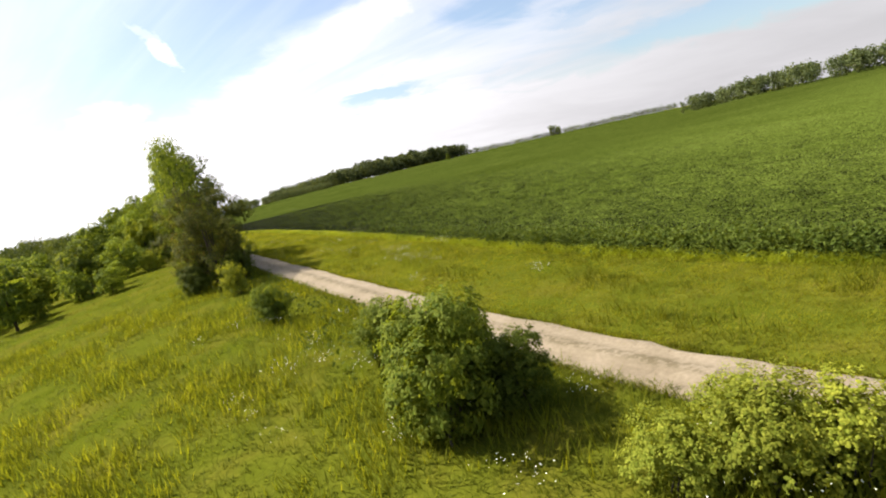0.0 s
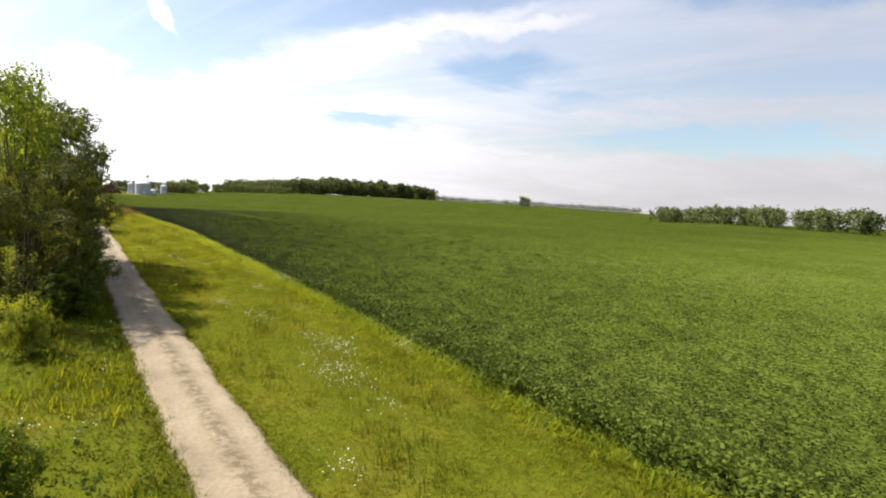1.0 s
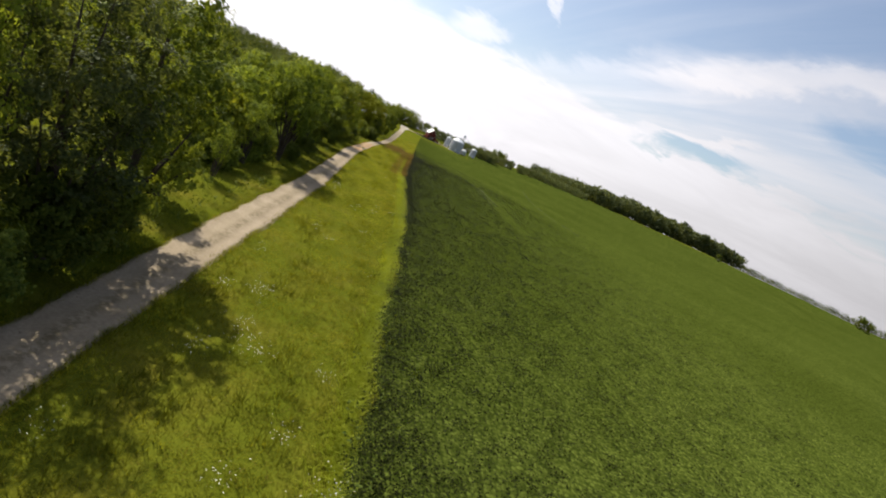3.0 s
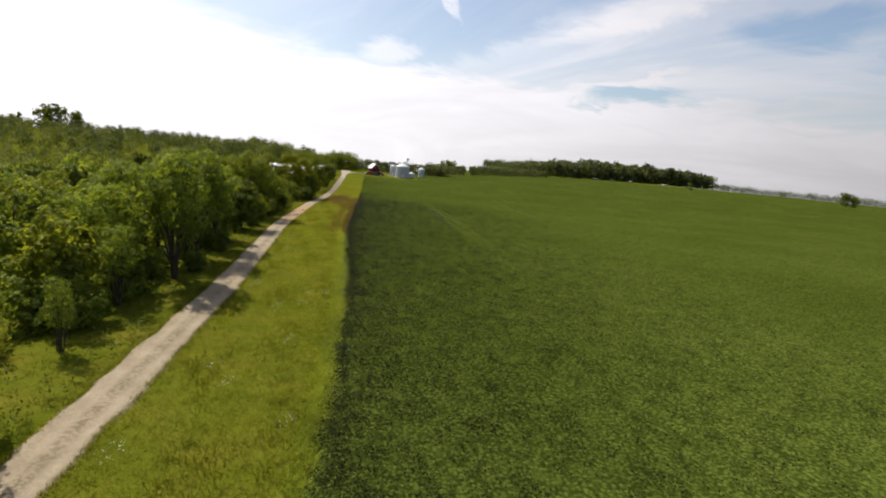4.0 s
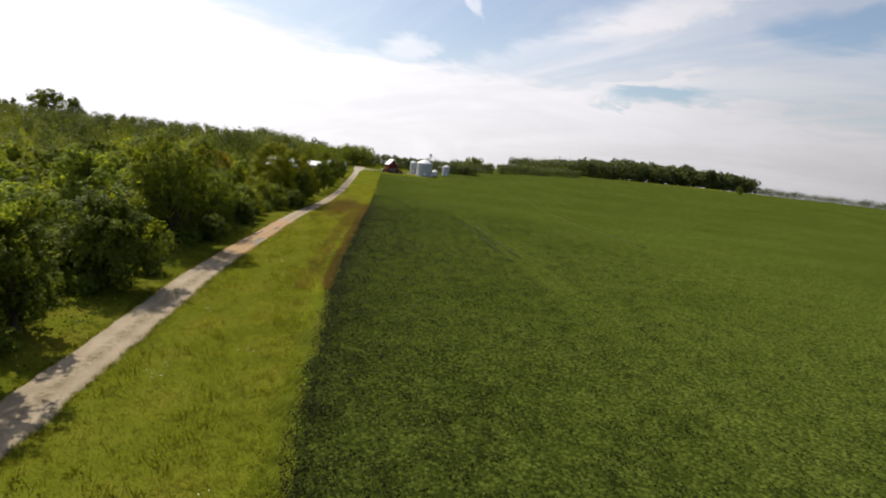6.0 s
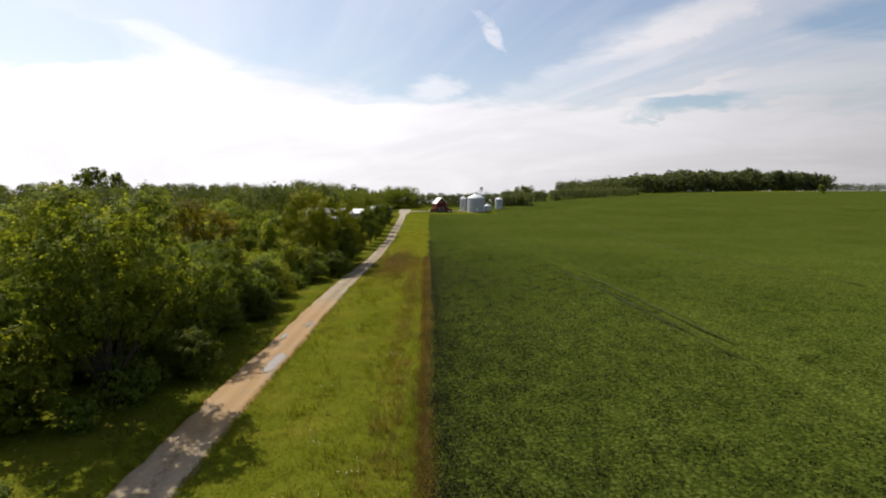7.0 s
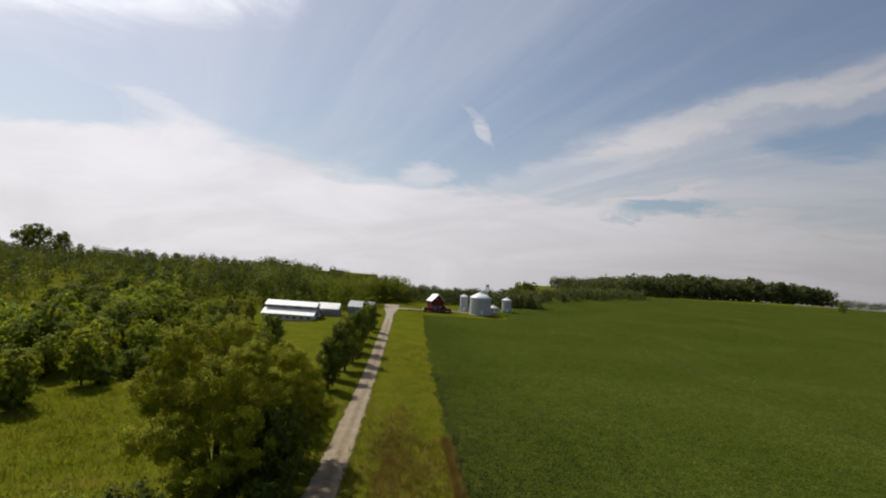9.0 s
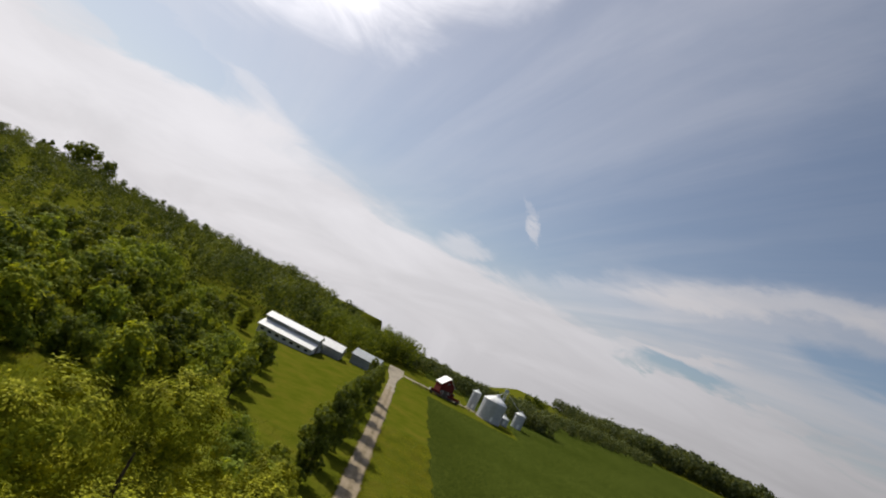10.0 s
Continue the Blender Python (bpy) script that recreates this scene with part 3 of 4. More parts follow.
def build_grass():
    rng = np.random.default_rng(21)
    n = 72000
    y = 4 + 330 * rng.random(n) ** 1.25
    off = rng.uniform(1.25, VERGE + 0.3, n)
    tufts("verge_grass", lane_x(y) + off, y, 0.15 + 0.14 * step(5, 11, off) * rng.random(n), rng, M["blade"], "yellowish rough verge grass between lane and crop", width=0.021)
    n = 56000
    y = 2 + 300 * rng.random(n) ** 2.0
    off = -1.3 - 34 * rng.random(n) ** 1.4
    tufts("meadow_grass", lane_x(y) + off, y, 0.12 + 0.18 * rng.random(n), rng, M["meadow"], "tall green meadow grass on a falling slope", width=0.022)
    n = 16000
    y = 2 + 62 * rng.random(n) ** 1.3
    off = -2.0 - 30 * rng.random(n) ** 1.1
    drift = np.sin(off * 0.9 + y * 0.35) + np.sin(off * 0.31 - y * 0.52 + 2) + rng.normal(0, 0.7, n)
    y, off = y[drift > 0.1], off[drift > 0.1]
    tufts("tall_meadow_grass", lane_x(y) + off, y, 0.42 + 0.35 * rng.random(len(y)), rng, M["meadow_tall"], "drifts of taller darker meadow grass", blades=7, lean=0.55, width=0.022, gather=0.22)
    n = 5200
    y = 14 + 230 * rng.random(n) ** 1.2
    off = rng.uniform(2.2, VERGE - 0.6, n)
    drift = np.sin(off * 1.3 + y * 0.22) + np.sin(off * 0.6 - y * 0.41 + 1) + rng.normal(0, 0.6, n)
    y, off = y[drift > 0.5], off[drift > 0.5]
    tufts("verge_clumps", lane_x(y) + off, y, 0.34 + 0.3 * rng.random(len(y)), rng, M["meadow_tall"], "taller green clumps of grass in the verge", blades=8, lean=0.6, width=0.022, gather=0.2)
    n = 6000
    y = 224 + 62 * rng.random(n)
    off = -14 - 32 * rng.random(n)
    tufts("glade_grass", lane_x(y) + off, y, 0.35 + 0.35 * rng.random(n), rng, M["meadow"], "tall rough grass in the open glade", blades=6, lean=0.7, gather=0.3)
    n = 12000
    y = rng.uniform(5, 205, n)
    off = VERGE - 0.6 + rng.normal(0, 0.42, n)
    tufts("edge_grass", lane_x(y) + off, y, 0.30 + 0.15 * rng.random(n), rng, M["edge"], "bright yellow-green grass along the edge of the crop")
    n = 4200
    y = 158 + 100 * rng.random(n)
    off = VERGE - 0.3 + rng.normal(0, 0.2, n) - 3.0 * (rng.random(n) < 0.2) * rng.random(n)
    tufts("dry_grass", lane_x(y) + off, y, 0.5 + 0.4 * rng.random(n), rng, M["dry"], "dry brown grass along the edge of the crop", blades=7, lean=0.6, width=0.016)
    n = 1000
    y = 247 + 22 * rng.normal(0, 0.6, n)
    off = 6.0 + rng.normal(0, 1.7, n)
    tufts("dry_weeds", lane_x(y) + off, y, 0.7 + 0.5 * rng.random(n), rng, M["dry"], "patch of tall brown seeding weeds in the verge", "weeds", blades=9, lean=0.7, width=0.012, gather=0.2)
    n = 9000
    y = 5 + 320 * rng.random(n) ** 1.3
    off = rng.choice((-1.0, 1.0), n) * (1.34 + np.abs(rng.normal(0, 0.16, n)))
    tufts("lane_edge_grass", lane_x(y) + off, y, 0.16, rng, M["blade"], "short grass creeping in from the edges of the lane", blades=4, lean=0.6)
    n = 7000
    y = 5 + 320 * rng.random(n) ** 1.2
    keep = (np.sin(y * 0.31) + np.sin(y * 0.87 + 1) + rng.normal(0, 0.5, n)) > 0.1
    y = y[keep]
    tufts("lane_grass", lane_x(y) + 0.15 + rng.normal(0, 0.15, len(y)), y, 0.07, rng, M["blade"], "thin grass along the middle of the lane", blades=3, width=0.014, gather=0.06)
    # leafy weeds
    k = 9
    y = np.r_[8 + 24 * np.abs(rng.normal(0, 1, 1700)), rng.uniform(20, 200, 500)]
    off = np.r_[VERGE + 0.4 + rng.normal(0, 0.8, 1700), -rng.uniform(2.0, 7.0, 500)]
    x = lane_x(y) + off
    n = len(y)
    c = np.stack([x, y, gz(x, y) + 0.5 + 0.25 * (off > 0) * rng.random(n)], -1)[:, None, :] + rng.normal(0, 1, (n, k, 3)) * [0.17, 0.17, 0.28]
    v, f = cards(c.reshape(-1, 3), (rng.normal(0, 0.7, (n, k, 3)) + [0, 0, 0.7]).reshape(-1, 3), rng.uniform(0.09, 0.17, n * k), rng, 1.6)
    tagged(link_mesh("leafy_weeds", v, f, M["weed"]), "leafy green weeds beside crop and lane", "weeds", kind="stuff")


build_grass()


def build_flowers():
    """Flat white flower heads on thin stalks, in drifts."""
    rng = np.random.default_rng(31)
    drifts = [(rng.uniform(-13, -2.2), rng.uniform(9, 58), 12) for _ in range(26)] + [(rng.uniform(2.5, 11.6), rng.uniform(22, 125), 16) for _ in range(30)]
    drifts += [(6.0, 43.0, 110), (7.2, 46.5, 90), (5.5, 54.0, 60), (8.0, 62.0, 60), (11.6, 66.0, 50), (6.5, 74.0, 50), (4.5, 58.0, 40), (5.0, 80.0, 60), (10.8, 45.0, 30)]
    drifts += [(rng.uniform(-8.5, -2.4), rng.uniform(11, 34), 11) for _ in range(22)]
    drifts += [(rng.uniform(2.5, 11.0), rng.uniform(125, 215), 9) for _ in range(22)]
    V, F, SV, SF = [], [], [], []
    ring = np.arange(6) * np.pi / 3
    for off, y0, k in drifts:
        k = int(k * rng.uniform(1.6, 3.2))
        sp = 0.22 + 0.0022 * k
        yy = y0 + rng.normal(0, sp * 1.7, k)
        xx = lane_x(yy) + off + rng.normal(0, sp, k)
        zg = gz(xx, yy)
        for x, y, g, h, r in zip(xx, yy, zg, rng.uniform(0.40, 0.75, k), rng.uniform(0.009, 0.022, k)):
            i, z = len(V), g + h
            tx, ty = rng.normal(0, 0.25, 2)
            V.extend((x + r * math.cos(t), y + r * math.sin(t), z + r * (tx * math.cos(t) + ty * math.sin(t))) for t in ring)
            F.append(range(i, i + 6))
            j = len(SV)
            SV.extend(((x - 0.006, y, g), (x + 0.006, y, g), (x, y, z - 0.004)))
            SF.append((j, j + 1, j + 2))
    tagged(link_mesh("wildflowers", V, [list(f) for f in F], M["flower"]), "white flat wildflower heads scattered in the grass", "flowers", kind="stuff")
    tagged(link_mesh("flower_stalks", SV, SF, M["meadow"]), "thin green stalks of the white wildflowers", "flowers", kind="stuff")


build_flowers()

# ---------------------------------------------------------------- trees and shrubs


def tube(points, radii, sides=7):
    """Vertices and faces of a tapered, bent tube."""
    pts, v, f = [Vector(p) for p in points], [], []
    for i, p in enumerate(pts):
        d = (pts[min(i + 1, len(pts) - 1)] - pts[max(i - 1, 0)]).normalized()
        a = d.orthogonal().normalized()
        b = d.cross(a)
        v += [p + (a * math.cos(2 * math.pi * k / sides) + b * math.sin(2 * math.pi * k / sides)) * radii[i] for k in range(sides)]
    for i in range(len(pts) - 1):
        for k in range(sides):
            f.append((i * sides + k, i * sides + (k + 1) % sides, (i + 1) * sides + (k + 1) % sides, (i + 1) * sides + k))
    return v, f


def crown_points(rng, lobes, count, flat=0.85):
    """Places and outward ways of leaves on bumpy lobes (centre, radius)."""
    w = np.array([r * r for *_, r in lobes])
    pick = rng.choice(len(lobes), count, p=w / w.sum())
    C = np.array([l[:3] for l in lobes])[pick]
    R = np.array([l[3] for l in lobes])[pick]
    # leaves gather on twigs: small bunches spread over each lobe
    bunch = rng.integers(0, 46, count) + 46 * pick
    ways = rng.normal(size=(46 * len(lobes), 3))
    ways /= np.linalg.norm(ways, axis=1, keepdims=True)
    reach = rng.uniform(0.62, 1.08, 46 * len(lobes))
    d = ways[bunch] * reach[bunch][:, None]
    p = C + d * R[:, None] * [1, 1, flat] + rng.normal(0, 0.10, (count, 3)) * R[:, None]
    return p, ways[bunch]


def make_tree(name, seed, height, radius, bare, leaf, count, mat, label, category="tree", stems=1, lobes=10, squash=1.0, limbs=8, shell=(0.15, 0.62), low=-0.75, taper=0.0, up=0.75):
    """A tree with its foot at the origin: tapered trunk, limbs to each lobe of the crown, and a crown of leaves."""
    rng = np.random.default_rng(seed)
    root = tagged(new(name), label, category)
    mid, half = (height * bare + height) / 2, (height - height * bare) / 2
    balls = []
    for i in range(lobes):
        a, h = i * 2.4 + rng.uniform(-0.4, 0.4), low + (0.85 - low) * (i + 0.5) / lobes
        w = math.sqrt(max(0.08, 1 - h * h * 0.85))
        w *= 1 - taper * (h + 1) / 2  # a crown that runs to a point
        rr = rng.uniform(*shell) * w * radius
        balls.append((rr * math.cos(a), rr * math.sin(a), mid + h * half * 0.82, radius * rng.uniform(0.36, 0.55) * squash * (0.65 + 0.35 * w)))
    if shell[0] > 0.35:
        balls.append((0, 0, mid - 0.05 * half, radius * 0.58))  # the crown's heart
    V, F = [], []

    def add(v, f):
        n = len(V)
        V.extend(v)
        F.extend(tuple(i + n for i in q) for q in f)

    girth = 0.018 * height + 0.03
    feet = []
    for s in range(stems):
        lean = Vector((rng.normal(0, 0.25), rng.normal(0, 0.25), 0)) * (0.4 if stems == 1 else 1.2)
        foot = Vector((rng.normal(0, 0.25), rng.normal(0, 0.25), -0.25)) * (0 if stems == 1 else 1) + Vector((0, 0, -0.2))
        pts = [foot + lean * t * height * 0.12 + Vector((0.12 * math.sin(5 * t + s), 0.1 * math.cos(4 * t), t * height * 0.8)) for t in (0, 0.12, 0.35, 0.6, 0.85, 1)]
        g = girth / math.sqrt(stems)
        add(*tube(pts, [g * 1.35, g, g * 0.8, g * 0.55, g * 0.3, g * 0.1], 8))
        feet.append(pts)
    link_mesh("trunk", [tuple(v) for v in V], F, M["bark"], True, root)
    for i, (bx, by, bz, br) in enumerate(balls[:limbs]):
        pts = feet[i % stems]
        t = min(4, max(1, int(5 * (bz / height - 0.15))))
        a, b = pts[t], Vector((bx, by, bz))
        v, f = tube([a, a.lerp(b, 0.5) + Vector((0, 0, 0.1 * br)), b], [girth * 0.38, girth * 0.24, girth * 0.06], 5)
        link_mesh("limb", [tuple(q) for q in v], f, M["bark"], True, root)
    p, w = crown_points(rng, balls, count)
    nrm = w * 1.5 + rng.normal(0, 0.34, w.shape) + [0, 0, up]
    v, f = cards(p, nrm, rng.uniform(0.7, 1.3, count) * leaf, rng)
    link_mesh("crown", v, f, mat, False, root)
    return root


def place(ob, x, y, scale=1.0, turn=0.0, tall=1.0):
    """Stands a tree's copy on the ground."""
    m = Matrix.Translation((x, y, float(gz(x, y)))) @ Matrix.Rotation(turn, 4, "Z") @ Matrix.Diagonal((scale, scale, scale * tall, 1))
    return copy_thing(ob, m)


broad = make_tree("tree", 2, 13.0, 4.8, 0.08, 0.19, 13000, M["leaf"], "broad leafy roadside tree with dark shaded side", lobes=18, squash=0.75, shell=(0.4, 0.72))
airy = make_tree("tree", 3, 11.0, 3.2, 0.20, 0.115, 5200, M["leaf"], "slender several-stemmed tree with thin airy crown", stems=5, lobes=12, squash=0.85)
dense = make_tree("tree", 4, 16.0, 6.6, 0.02, 0.105, 130000, M["leaf_dense"], "large round-crowned tree with sunlit yellow-green top", lobes=22, squash=0.6, shell=(0.55, 0.82), low=-0.95, up=0.5)
young = make_tree("tree", 5, 9.5, 3.2, 0.03, 0.17, 9000, M["leaf_dark"], "young dark green roadside tree", lobes=14, squash=0.85, low=-0.98)
shrub = make_tree("shrub", 6, 4.8, 2.5, 0.0, 0.125, 12000, M["leaf_dark"], "thick dark green roadside shrub", "shrub", stems=4, lobes=10, squash=1.1, limbs=4)
bush = make_tree("bush", 7, 2.9, 1.7, 0.0, 0.075, 13000, M["leaf_bush"], "rounded leafy green bush in the meadow", "bush", stems=5, lobes=10, squash=1.1, limbs=4)
pale_bush = make_tree("bush", 8, 2.0, 1.6, 0.0, 0.07, 8000, M["leaf_pale"], "low yellow-green bush beside the lane", "bush", stems=5, lobes=9, squash=1.15, limbs=4)
willow = make_tree("tree", 51, 10.6, 4.9, 0.0, 0.11, 24000, M["leaf_willow"], "spreading many-stemmed willowy tree with dull green leaves", stems=7, lobes=24, squash=0.62, limbs=12, shell=(0.45, 0.8), low=-0.95)
grey = make_tree("tree", 52, 15.6, 4.0, 0.06, 0.13, 17000, M["leaf_grey"], "tall grey-green tree rising over the roadside stand", stems=3, lobes=26, squash=0.72, limbs=14, shell=(0.42, 0.78), low=-0.9)
stately = make_tree("tree", 53, 16.4, 4.3, 0.03, 0.15, 21000, M["leaf_dark"], "tall full-crowned dark green tree ending the stand", stems=2, lobes=28, squash=0.66, limbs=14, shell=(0.45, 0.8), low=-0.95)
cone = make_tree("tree", 54, 9.4, 2.6, 0.05, 0.14, 13000, M["leaf_dark"], "dark pointed tree standing alone in the grass", lobes=20, squash=0.85, shell=(0.3, 0.7), low=-0.95, taper=0.55)
roadside = make_tree("tree", 55, 13.4, 4.2, 0.22, 0.17, 13000, M["leaf"], "leafy roadside tree with slender stems showing below", stems=3, lobes=20, squash=0.68, limbs=12, shell=(0.4, 0.8), low=-0.85)
double = make_tree("tree", 56, 15.4, 5.7, 0.20, 0.17, 25000, M["leaf_road"], "large round-crowned tree on two thick dark stems", stems=2, lobes=26, squash=0.6, limbs=16, shell=(0.42, 0.8), low=-0.9)
turning = make_tree("tree", 57, 13.6, 4.4, 0.05, 0.17, 18000, M["leaf_turning"], "green tree with yellowing orange leaves at its top", lobes=20, squash=0.7, shell=(0.42, 0.78), low=-0.9)
wood_a = make_tree("tree", 9, 10.5, 4.2, 0.0, 0.3, 4600, M["leaf"], "leafy green tree in the scrubby wood", lobes=15, squash=0.74, limbs=4, shell=(0.4, 0.72), low=-0.95)
far_wood_a = make_tree("tree", 29, 10.5, 4.2, 0.0, 0.52, 1300, M["leaf"], "leafy green tree in the scrubby wood", lobes=9, squash=1.1, limbs=3)
wood_b = make_tree("tree", 10, 9.0, 3.8, 0.0, 0.3, 4600, M["leaf_light"], "yellow-green tree in the scrubby wood", lobes=14, squash=0.74, limbs=4, shell=(0.4, 0.72), low=-0.95)
far_wood_b = make_tree("tree", 30, 9.0, 3.8, 0.0, 0.52, 1300, M["leaf_light"], "yellow-green tree in the scrubby wood", lobes=9, squash=1.1, limbs=3)
wood_c = make_tree("tree", 12, 11.5, 3.8, 0.0, 0.3, 4600, M["leaf_dark"], "dark green tree in the scrubby wood", lobes=15, squash=0.74, limbs=4, shell=(0.4, 0.72), low=-0.95)
far_wood_c = make_tree("tree", 32, 11.5, 3.8, 0.0, 0.52, 1300, M["leaf_dark"], "dark green tree in the scrubby wood", lobes=9, squash=1.1, limbs=3)
pale_scrub = make_tree("shrub", 15, 3.8, 2.6, 0.0, 0.21, 2000, M["leaf_light"], "spreading yellow-green shrub below the trees", "shrub", stems=3, lobes=9, squash=1.0, limbs=2, low=-0.95)
scrub = make_tree("shrub", 13, 3.6, 2.6, 0.0, 0.22, 2000, M["leaf"], "spreading green shrub below the trees", "shrub", stems=3, lobes=8, squash=1.15, limbs=2)

# the stand of trees at the start of the lane, then tree by tree along it: kind, x, y, size, height factor
STAND = [
    (willow, -7.4, 60.5, 1.0, 1.0), (shrub, -5.4, 59.6, 0.8, 0.8), (shrub, -9.6, 58.5, 0.8, 0.8), (grey, -5.4, 75.5, 1.0, 1.0), (stately, -5.5, 81.8, 1.0, 1.0),
    (shrub, -5.2, 64.5, 1.05, 0.9), (airy, -8.0, 65.0, 1.1, 1.3), (airy, -7.8, 69.5, 1.1, 1.4), (shrub, -5.2, 69.4, 1.11, 0.98), (young, -6.6, 67.5, 0.85, 0.9), (shrub, -5.4, 75.0, 1.1, 0.94),
    (airy, -7.4, 72.5, 1.0, 1.45), (shrub, -5.0, 79.6, 1.0, 0.85), 
    (pale_bush, -7.4, 52.6, 0.85, 1.5), (scrub, -16.0, 84.0, 0.9, 1.1), (scrub, -20.0, 90.0, 1.0, 1.2), (scrub, -25.0, 88.0, 1.0, 1.3), (scrub, -30.0, 97.0, 1.2, 1.5),
    (cone, -6.7, 89.6, 1.0, 1.0), (airy, -6.4, 99.5, 0.5, 1.0), (young, -9.0, 106.0, 0.62, 0.95), (airy, -7.0, 110.0, 0.8, 0.85), (pale_bush, -10.5, 98.0, 1.2, 1.2),
    (roadside, -5.6, 119.5, 1.05, 1.0), (roadside, -10.5, 116.0, 0.9, 0.9), (young, -7.6, 113.0, 0.7, 0.9), (roadside, -7.0, 131.5, 1.08, 1.0), (roadside, -11.5, 126.0, 1.0, 0.95),
    (roadside, -6.6, 139.0, 0.98, 0.98), (young, -6.3, 144.5, 0.95, 1.05), (airy, -6.0, 126.0, 0.9, 0.95), (roadside, -11.5, 141.0, 1.0, 0.95), (shrub, -4.8, 135.5, 0.7, 0.7), (shrub, -4.7, 123.5, 0.7, 0.7),
    (shrub, -6.2, 155.5, 1.75, 1.0), (shrub, -9.5, 149.0, 1.1, 0.9), (shrub, -4.8, 160.5, 0.8, 0.7), 
    (double, -7.3, 174.5, 1.0, 0.92), (broad, -6.6, 185.5, 0.85, 0.86), (roadside, -10.0, 181.5, 0.9, 0.9), (shrub, -4.6, 179.0, 0.9, 0.8), (turning, -10.5, 198.0, 1.0, 1.0), (broad, -7.6, 191.0, 0.82, 0.9), (cone, -20.5, 181.0, 1.35, 0.85),
    (broad, -13.5, 188.0, 0.85, 0.9), (shrub, -6.0, 203.5, 1.2, 1.0), (shrub, -4.6, 196.0, 0.9, 0.8), (pale_bush, -6.0, 209.0, 1.7, 1.2), (broad, -14.0, 205.0, 0.8, 0.85),
    (dense, -6.0, 239.0, 1.06, 0.92), (shrub, -4.4, 224.4, 1.2, 0.9), (shrub, -1.4, 227.0, 1.0, 0.9), (shrub, -7.4, 227.0, 1.3, 0.9), (broad, -3.8, 221.4, 0.5, 0.56), (shrub, -0.9, 232.5, 0.9, 0.9), (dense, -3.0, 248.0, 0.82, 0.88), (shrub, -1.8, 239.0, 1.5, 1.2),
    (wood_b, -5.4, 253.0, 0.8, 0.85), (wood_a, -4.6, 262.0, 0.85, 0.85), (wood_b, -4.4, 272.0, 0.85, 0.8),
    (shrub, -2.6, 257.0, 1.2, 1.0), (young, -2.3, 283.0, 1.01, 1.0), (young, -1.7, 292.0, 1.1, 1.05), (young, -0.8, 301.0, 1.1, 1.1), (young, 0.0, 310.0, 1.1, 1.15), (young, 0.4, 321.0, 1.1, 1.1), (young, 0.4, 333.0, 1.0, 1.1), (young, 1.6, 344.0, 0.95, 1.1), (young, 2.4, 354.0, 0.9, 1.1), (young, 0.4, 362.0, 0.9, 1.05),
    (bush, -6.6, 26.4, 0.95, 1.0), (bush, -8.3, 19.4, 1.3, 1.15), (bush, -7.1, 20.9, 1.15, 1.1), (bush, -6.2, 18.9, 0.9, 0.9), (bush, -8.1, 39.2, 0.72, 1.15),
    (pale_bush, -5.4, 12.0, 1.0, 1.0), (pale_bush, -6.6, 13.2, 0.8, 0.9), (pale_bush, -4.3, 11.0, 0.95, 1.0), (pale_bush, -4.0, 13.3, 0.8, 0.8),
]
rnd = random.Random(4)
for kind, x, y, size, tall_factor in STAND:
    place(kind, x, y, size, rnd.uniform(0, 6.28), tall_factor)

# the scrubby wood on the low side
TREES = []
for _ in range(9000):
    x, y = rnd.uniform(-78, -8), rnd.uniform(72, 372)
    off = x - float(lane_x(y))
    glade = (y < 80 + 1.5 * (off + 27) if off > -27 else y < 76) or (238 < y < 284 and -44 < off) or (280 < y < 336 and off > -22) or (off > -42 and y > 336) or (off > -14 and y > 238 and y < 280) or (196 < y < 238 and off > -24)
    if glade or off > -9.5 or any((x - a) ** 2 + (y - b) ** 2 < (6.6 if off > -30 else 5.6) ** 2 for a, b in TREES):
        continue
    TREES.append((x, y))
for i, (x, y) in enumerate(TREES[:320]):
    close = x - float(lane_x(y)) > -24 and y < 300
    kind = rnd.choice((wood_a, wood_a, wood_b, wood_b, wood_c) if close else (far_wood_a, far_wood_a, far_wood_b, far_wood_b, far_wood_c))
    near = ((0.55 if 138 < y < 172 else 0.8) if x - float(lane_x(y)) > -22 else 0.58 + 0.27 * float(step(190, 320, y))) * (0.7 if y > 285 and x > -45 else 1.0)
    place(kind, x, y, rnd.uniform(0.8, 1.4) * near, rnd.uniform(0, 6.28), rnd.uniform(0.8, 1.1))
for i in range(110):
    y = rnd.uniform(98, 345)
    x = float(lane_x(y)) - 7.5 - 45 * rnd.random() ** 1.5
    if y > 334 and x > -42 or 226 < y < 284 and -42 < x < -12 or y > 284 and x > -24:
        continue
    place(scrub, x, y, rnd.uniform(0.6, 1.15), rnd.uniform(0, 6.28), rnd.uniform(0.8, 1.2))
for i in range(120):
    y = 150 + 195 * (i + rnd.random()) / 120
    off = -9.5 - 55 * rnd.random() ** 1.2
    open_ground = (236 < y < 284 and -44 < off) or (y > 284 and off > -22) or (y > 334 and off > -44) or (226 < y < 242 and -40 < off < -15)
    if not open_ground:
        place(rnd.choice((scrub, pale_scrub)), float(lane_x(y)) + off, y, rnd.uniform(0.9, 1.7), rnd.uniform(0, 6.28), rnd.uniform(0.8, 1.2))
for i in range(26):
    y = 176 + 46 * (i + rnd.random()) / 26
    place(rnd.choice((scrub, scrub, pale_scrub)), float(lane_x(y)) - 7.5 - 17 * rnd.random(), y, rnd.uniform(1.0, 1.55), rnd.uniform(0, 6.28), rnd.uniform(0.9, 1.3))
